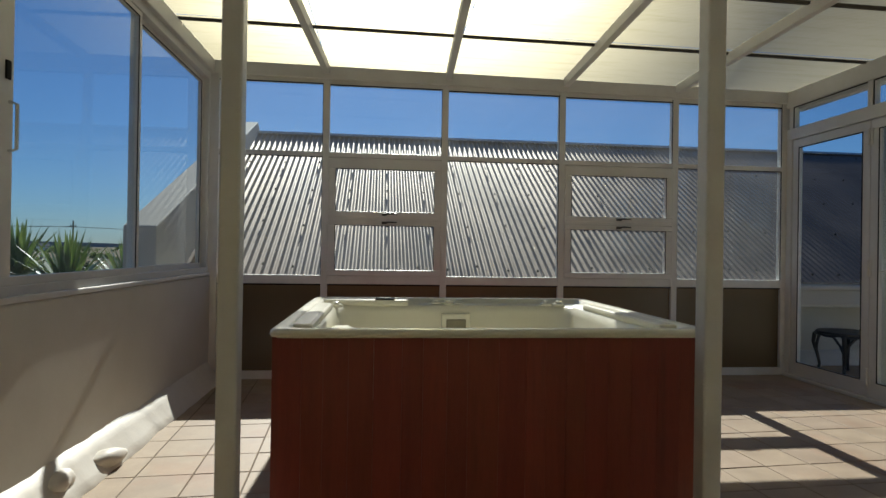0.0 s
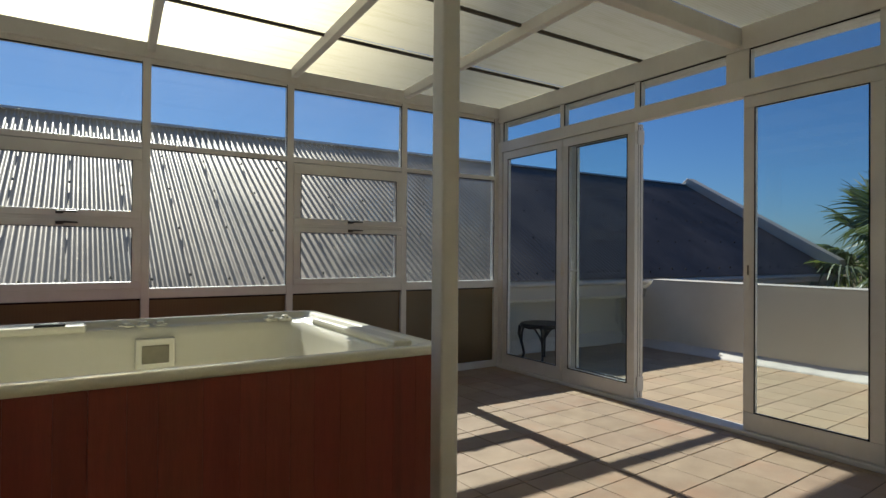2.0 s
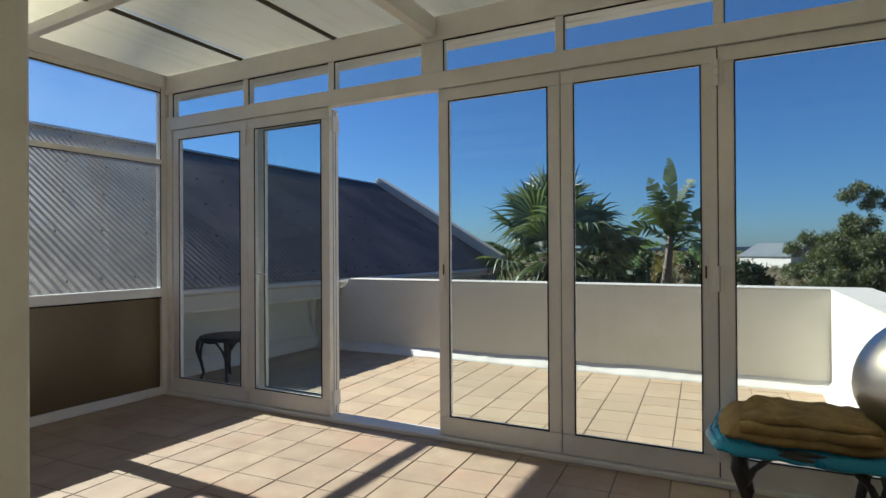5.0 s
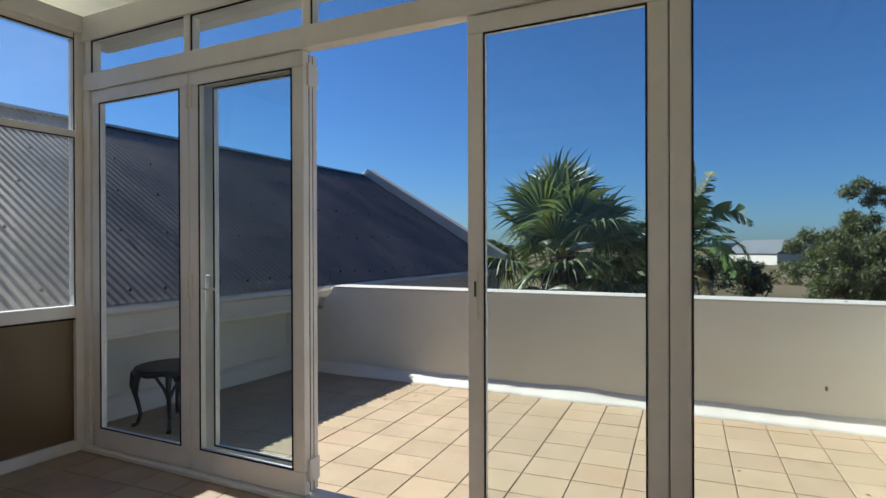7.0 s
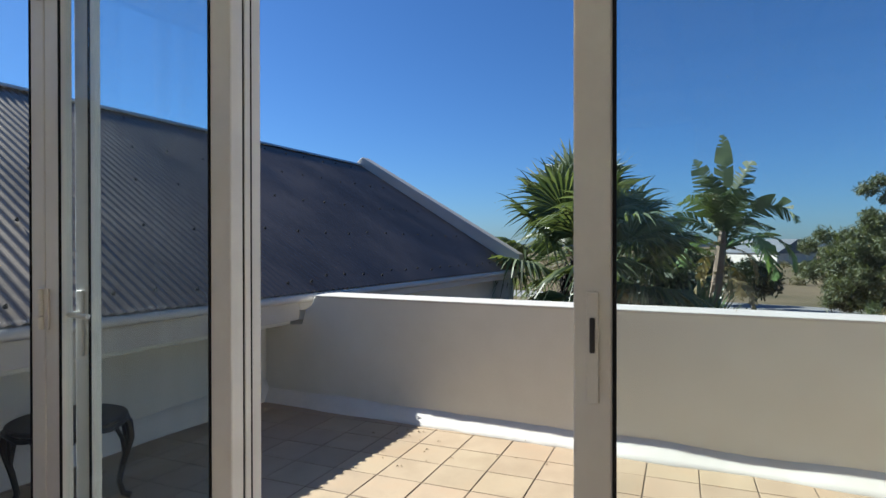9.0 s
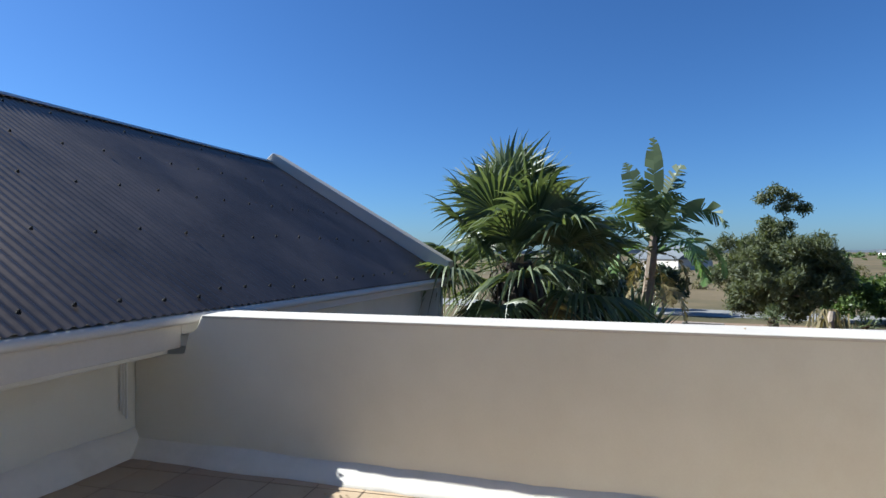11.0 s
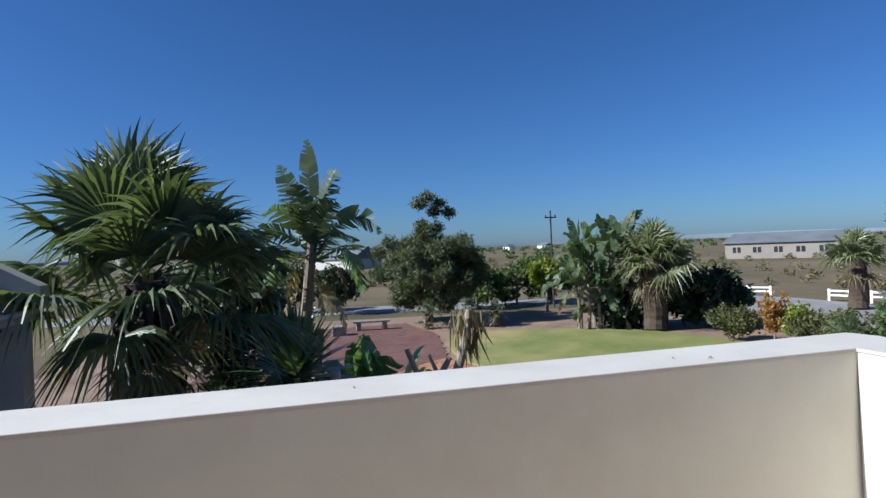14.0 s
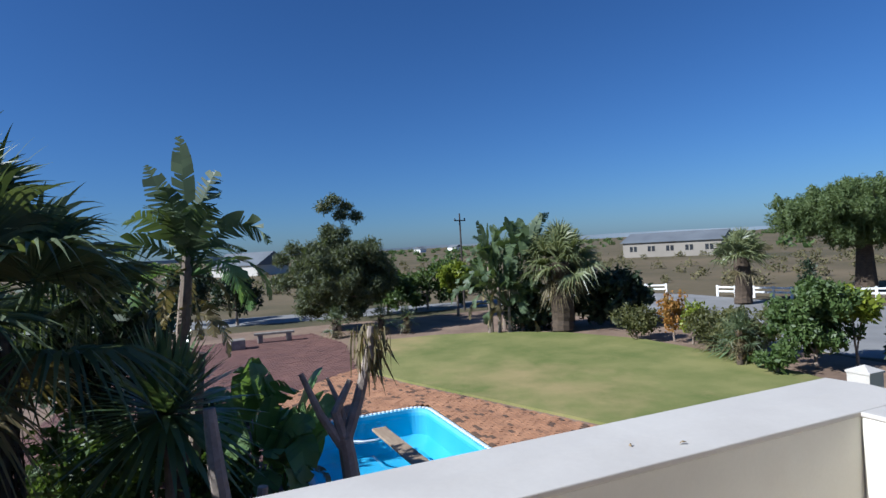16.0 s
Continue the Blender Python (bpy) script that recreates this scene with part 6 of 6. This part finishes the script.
# ---- trees across the garden ----
tree("wattle_tree", (39.4, -3.7, GROUND), 1.7, 0.17, scatter(7, 95, 3.4, 3.4, 2.5, 3.3, 0.55, 0.95) + scatter(107, 40, 2.4, 2.4, 1.9, 3.4, 0.6, 0.9) + [(0.0, 0.3, 5.9, 0.5), (0.0, -0.5, 6.7, 0.5), (0.0, 0.4, 7.2, 0.6), (0, -0.1, 7.6, 0.5), (0.0, -1.4, 6.6, 0.5), (0.0, -0.8, 7.2, 0.5)], 1350, 0.062, TREE_LEAF, "grey-green bushy tree with a thin tuft on top", 24, 10, long=2.3)
for k, (x, y, r, h, m, lab) in enumerate(((45.0, -8.4, 2.0, 1.9, BUSH_LEAF, "round green garden tree by the road"), (45.5, -11.6, 2.2, 1.9, BUSH_LEAF, "green bushy tree by the road"), (46.0, -14.6, 2.2, 1.9, BUSH_LEAF, "green bushy tree at the roadside"), (40.0, -11.6, 0.85, 2.4, LIME_LEAF, "slender lime-green young tree"), (47.5, 1.5, 1.6, 2.0, DARK_LEAF, "dark leafy tree by the road"), (50.5, 4.5, 1.8, 2.3, DARK_LEAF, "dark shady tree across the road"))):
    tree("garden_tree", (x, y, GROUND), h * 0.55, 0.08, scatter(30 + k, 26, r, r, r * 0.8, h + 0.1, 0.5, 0.85), 330, 0.16, m, lab, 40 + k, 5)
for k, (x, y, s) in enumerate(((36.3, -5.4, 1.0), (36.8, -3.0, 1.1), (35.6, -6.6, 0.8))):
    fan_palm((x, y, GROUND), 0.9, s, 16, "small brownish palm under the wattle tree", 60 + k, 0.14, 8, 14)
strelitzia((32.3, -10.9, GROUND), [(0, 0.8, 3.7, 6, 1.3, 1.9), (0.6, -0.3, 2.6, 11, 1.8, 1.7), (-0.4, -0.8, 3.0, 11, 1.8, 2.1), (0.2, -1.6, 3.3, 11, 1.8, 1.9), (-0.6, 0.1, 1.3, 10, 1.7, 1.4), (-0.5, -1.2, 0.7, 10, 1.7, 2.2), (0.0, 0.9, 1.7, 10, 1.6, 1.2), (0.3, -0.5, 0.4, 10, 1.6, 1.8), (-0.3, 0.5, 2.3, 10, 1.6, 2.0)], "wild banana thicket with torn leaves at the lawn's edge", 70)
fan_palm((30.4, -13.1, GROUND), 3.45, 2.4, 40, "stout fan palm at the lawn's edge", 71, 0.46, 9, 28, bare=True, width=0.06, leaf=PALM_PALE, sweep=96)
fan_palm((31.8, -14.3, GROUND), 2.4, 1.9, 30, "fan palm in the thicket", 72, 0.35, 6, 24, bare=True, width=0.065, leaf=PALM_PALE, sweep=98)
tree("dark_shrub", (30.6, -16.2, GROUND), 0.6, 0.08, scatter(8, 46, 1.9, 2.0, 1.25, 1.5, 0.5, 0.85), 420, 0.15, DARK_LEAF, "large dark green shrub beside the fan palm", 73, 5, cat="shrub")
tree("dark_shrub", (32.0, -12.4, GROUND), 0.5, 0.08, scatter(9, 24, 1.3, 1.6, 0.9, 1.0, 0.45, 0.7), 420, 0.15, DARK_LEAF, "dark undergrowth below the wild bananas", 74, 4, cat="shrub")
fan_palm((31.6, -27.0, GROUND), 2.9, 2.1, 32, "fan palm beside the white rail fence", 75, 0.42, 5, 24, bare=True, width=0.07, leaf=PALM_PALE, sweep=92)
tree("acacia", (30.0, -36.0, GROUND), 3.3, 0.55, scatter(10, 110, 4.8, 6.0, 2.0, 5.2, 0.75, 1.3), 1300, 0.062, ACACIA_LEAF, "broad-crowned light green thorn tree", 76, 10, long=2.0, bark=BARK)
tree("ivy_trunk", (28.4, -28.2, GROUND), 1.0, 0.4, scatter(11, 16, 0.45, 0.45, 1.2, 1.4, 0.3, 0.5), 420, 0.09, DARK_LEAF, "thick trunk wrapped in dark climbers", 77, 2, cat="tree")
tree("orange_shrub", (24.9, -14.9, GROUND), 0.5, 0.04, scatter(12, 26, 0.75, 0.85, 0.8, 1.25, 0.24, 0.42), 700, 0.075, AUTUMN_LEAF, "orange-tinged shrub along the drive", 78, 5, cat="shrub")
tree("yellow_shrub", (26.2, -14.0, GROUND), 0.3, 0.04, scatter(13, 26, 0.9, 0.95, 0.6, 0.9, 0.3, 0.5), 900, 0.07, OLIVE_LEAF, "straw-coloured low shrub along the drive", 79, 4, cat="shrub")
tree("lime_shrub", (23.9, -14.9, GROUND), 0.6, 0.04, scatter(14, 20, 0.55, 0.6, 0.75, 1.15, 0.22, 0.38), 600, 0.08, LIME_LEAF, "thin yellow-green shrub along the drive", 80, 4, cat="shrub")
tree("olive_shrub", (22.6, -15.0, GROUND), 0.3, 0.05, scatter(171, 40, 1.3, 1.1, 0.8, 0.95, 0.3, 0.5), 900, 0.075, OLIVE_LEAF, "broad olive green shrub along the drive", 171, 4, cat="shrub")
tree("olive_shrub", (21.0, -14.6, GROUND), 0.3, 0.05, scatter(172, 36, 1.0, 1.0, 0.8, 1.0, 0.3, 0.48), 900, 0.075, OLIVE_LEAF, "feathery olive shrub beside the young palm", 172, 4, cat="shrub")
for k, (x, y, r) in enumerate(((22.4, -14.5, 1.15), (21.3, -14.2, 1.3), (20.5, -13.9, 1.0))):
    sword_plant((x, y, GROUND), 0.35, r, 130, "feathery olive grass bush along the drive", 81 + k, SCRUB_LEAF if k != 1 else YUCCA_LEAF, "grass_bush")
fan_palm((20.2, -13.2, GROUND), 1.1, 0.9, 22, "young slim palm along the drive", 85, 0.09, 6, 14)
tree("citrus_shrub", (18.6, -14.6, GROUND), 0.5, 0.06, scatter(15, 60, 1.25, 1.35, 1.1, 1.6, 0.34, 0.52), 1500, 0.085, BUSH_LEAF, "dense green shrub by the drive", 86, 5, cat="shrub")
tree("golden_shrub", (18.0, -15.6, GROUND), 0.5, 0.05, scatter(16, 14, 0.6, 0.7, 0.5, 2.0, 0.3, 0.45), 500, 0.14, LIME_LEAF, "golden-leaved shrub by the drive", 87, 4, cat="shrub")
tree("low_shrub", (18.9, -13.2, GROUND), 0.2, 0.04, scatter(17, 12, 0.7, 0.6, 0.35, 0.5, 0.25, 0.4), 520, 0.12, BUSH_LEAF, "low green shrub at the lawn's corner", 88, 3, cat="shrub")
tree("low_shrub", (16.9, -16.6, GROUND), 0.2, 0.04, scatter(18, 12, 0.8, 0.8, 0.5, 0.7, 0.3, 0.45), 480, 0.13, DARK_LEAF, "dark low shrub beside the drive", 89, 3, cat="shrub")

# spiky tops seen past the low wall on the far side
for k, (x, y, h) in enumerate(((-4.4, 9.7, 3.95), (-3.5, 9.2, 3.75), (-3.0, 9.9, 3.65), (-2.1, 9.9, 3.6))):
    sword_plant((x, y, GROUND), h - 0.2, 0.95, 130, "upright green yucca beside the far wall", 90 + k)

# ---- far field ----
rngf = random.Random(99)
clumps = []
for k in range(420):
    a, d = rngf.uniform(-62, 25), rngf.uniform(52, 170)
    x, y = 6 + d * math.cos(radians(a)), 3 + d * math.sin(radians(a))
    r = rngf.uniform(0.4, 1.2)
    clumps.append((x, y, GROUND + r * 0.35, r))
vs, fs = leaf_cloud(clumps, 110, 0.16, 5)
tagged(raw_part("veld_scrub", vs, fs, SCRUB_LEAF, None), "low dry scrub scattered over the veld", "scrub", kind="stuff")
clumps = []
for k in range(1100):
    a, d = rngf.uniform(-75, 140), 130 + 620 * rngf.random() ** 0.8
    x, y = 6 + d * math.cos(radians(a)), 3 + d * math.sin(radians(a))
    r = rngf.uniform(0.9, 2.4) * (0.6 + d / 600)
    clumps.append((x, y, GROUND + r * 0.35, r))
vs, fs = leaf_cloud(clumps, 10, 0.8, 6)
tagged(raw_part("far_trees", vs, fs, BUSH_LEAF, None), "dark line of distant trees and scrub", "trees", kind="stuff")
clumps = []
for k in range(170):
    a, d = rngf.uniform(95, 150), rngf.uniform(28, 140)
    x, y = d * math.cos(radians(a)), d * math.sin(radians(a))
    r = rngf.uniform(0.6, 1.7)
    clumps.append((x, y, GROUND + r * 0.4, r))
vs, fs = leaf_cloud(clumps, 40, 0.3, 7)
tagged(raw_part("near_scrub", vs, fs, DARK_LEAF, None), "dark green scrub on the far side of the house", "scrub", kind="stuff")


def shed(at, along, length, depth, wall, rise, label, windows=0, name="shed", roof=None, wallm=None):
    """A long gabled building; along is its heading in degrees."""
    h = holder(name, (at[0], at[1], GROUND), label, "building")
    m = Matrix.Translation((at[0], at[1], GROUND - 0.06)) @ Matrix.Rotation(radians(along), 4, "Z")
    bm = block((0, 0, 0), (length, depth, wall))
    bm.transform(m)
    part("wall", bm, wallm or FAR_WALL, h)
    bm = prism([(-0.4, wall), (depth / 2, wall + rise), (depth + 0.4, wall), (depth + 0.4, wall - 0.12), (-0.4, wall - 0.12)], "x", -0.4, length + 0.4)
    bm.transform(m)
    part("roof", bm, roof or FAR_ROOF, h)
    for k in range(windows):
        c = length * (k + 0.6) / (windows + 0.2)
        for s in (-1, 1):
            bm = block((c + s * 0.42 - 0.3, -0.05, wall * 0.38), (c + s * 0.42 + 0.3, 0.01, wall * 0.72))
            bm.transform(m)
            part("window", bm, DARK_GLASS, h)
    return h


shed((102.6, -77.2), -150, 19, 12, 3.1, 1.8, "long pale farm shed with a grey sheet roof", 5)
shed((159.5, -16.2), 40, 16, 11, 2.7, 3.2, "white gabled house with a grey roof", 0, "gabled_house", wallm=COPING)
for k in range(11):
    a = rngf.uniform(-52, 12) if k < 6 else rngf.uniform(105, 135)
    d = rngf.uniform(480, 800)
    shed((6 + d * math.cos(radians(a)), 3 + d * math.sin(radians(a))), rngf.uniform(0, 180), rngf.uniform(9, 20), 8, 3.2, 2.4, "tiny white house on the plain", 0, "far_house", wallm=FENCE_WHITE)
bm = bmesh.new()
prev = None
for k in range(121):
    a = radians(-110 + 290 * k / 120)
    r = 2300
    z = 12 + 10 * noise.noise(Vector((k * 0.12, 0, 0))) + 5 * noise.noise(Vector((k * 0.5, 4, 0)))
    row = [bm.verts.new((r * math.cos(a), r * math.sin(a), GROUND - 1)), bm.verts.new((r * math.cos(a), r * math.sin(a), GROUND + max(4, z)))]
    if prev:
        bm.faces.new((prev[0], row[0], row[1], prev[1]))
    prev = row
tagged(part("backdrop", bm, FAR_HILL, None), "low hills on the horizon with blue haze in their colour", "hills", kind="structure")


# ---- floor tiles, last ----
def tile_mesh(name, material, size, chamfer=0.002, depth=0.012):
    h = size / 2
    k = h - chamfer
    vs = [(-h, -h, -depth), (h, -h, -depth), (h, h, -depth), (-h, h, -depth), (-h, -h, -chamfer), (h, -h, -chamfer), (h, h, -chamfer), (-h, h, -chamfer), (-k, -k, 0), (k, -k, 0), (k, k, 0), (-k, k, 0)]
    fs = [(8, 9, 10, 11)]
    for i in range(4):
        j = (i + 1) % 4
        fs += [(i, j, 4 + j, 4 + i), (4 + i, 4 + j, 8 + j, 8 + i)]
    me = bpy.data.meshes.new(name)
    me.from_pydata(vs, [], fs)
    me.materials.append(material)
    me.update()
    return me


def clipped(poly, x0, x1, y0, y1):
    """A tile's outline cut off at the edges of its floor."""
    for axis, lim, sign in ((0, x0, 1), (0, x1, -1), (1, y0, 1), (1, y1, -1)):
        out = []
        for a, b in zip(poly, poly[1:] + poly[:1]):
            da, db = (a[axis] - lim) * sign, (b[axis] - lim) * sign
            if da >= 0:
                out.append(a)
            if da * db < 0:
                out.append(a.lerp(b, da / (da - db)))
        poly = out
        if len(poly) < 3:
            return []
    return poly


def lay(parent, material, x0, x1, y0, y1, ox, oy, turn, keep, seed):
    """Tiles on a grid turned against the walls; those inside keep are parts, the rest one joined part."""
    r = random.Random(seed)
    size = TILE_STEP - 0.007
    me = tile_mesh("tile", material, size)
    inv = world_of(parent).inverted()
    vs, fs = [], []
    grid = Matrix.Translation((ox, oy, 0)) @ Matrix.Rotation(radians(turn), 4, "Z")
    n = 40
    for i in range(-n, n):
        for j in range(-n, n):
            c = grid @ Vector(((i + 0.5) * TILE_STEP, (j + 0.5) * TILE_STEP, 0))
            if not (x0 - 0.2 < c.x < x1 + 0.2 and y0 - 0.2 < c.y < y1 + 0.2):
                continue
            m = pose(c.x, c.y, r.uniform(-0.0008, 0.0008), r.uniform(-0.25, 0.25), r.uniform(-0.25, 0.25), turn + r.uniform(-0.3, 0.3) + 90 * r.randrange(4))
            corners = [m @ Vector((sx * size / 2, sy * size / 2, 0)) for sx, sy in ((-1, -1), (1, -1), (1, 1), (-1, 1))]
            whole = all(x0 <= p.x <= x1 and y0 <= p.y <= y1 for p in corners)
            if whole and keep(c.x, c.y):
                t = new("tile", me)
                t.parent, t.matrix_parent_inverse, t.matrix_basis = parent, inv, m
            elif whole:
                b = len(vs)
                vs += [m @ v.co for v in me.vertices]
                fs += [[b + k for k in p.vertices] for p in me.polygons]
            else:
                poly = clipped(corners, x0, x1, y0, y1)
                if poly:
                    b, k = len(vs), len(poly)
                    vs += [Vector((p.x, p.y, 0)) for p in poly] + [Vector((p.x, p.y, -0.012)) for p in poly]
                    fs += [list(range(b, b + k))] + [[b + q, b + k + q, b + k + (q + 1) % k, b + (q + 1) % k] for q in range(k)]
    if vs:
        tagged(raw_part("far_tiles", vs, fs, material, parent), kind="stuff")


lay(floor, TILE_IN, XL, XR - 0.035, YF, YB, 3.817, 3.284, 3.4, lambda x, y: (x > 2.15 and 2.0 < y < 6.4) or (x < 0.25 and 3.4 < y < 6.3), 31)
lay(terrace, TILE, XR + 0.135, PX, PY, NORTH_Y, 6.857, 3.482, 3.4, lambda x, y: True, 32)
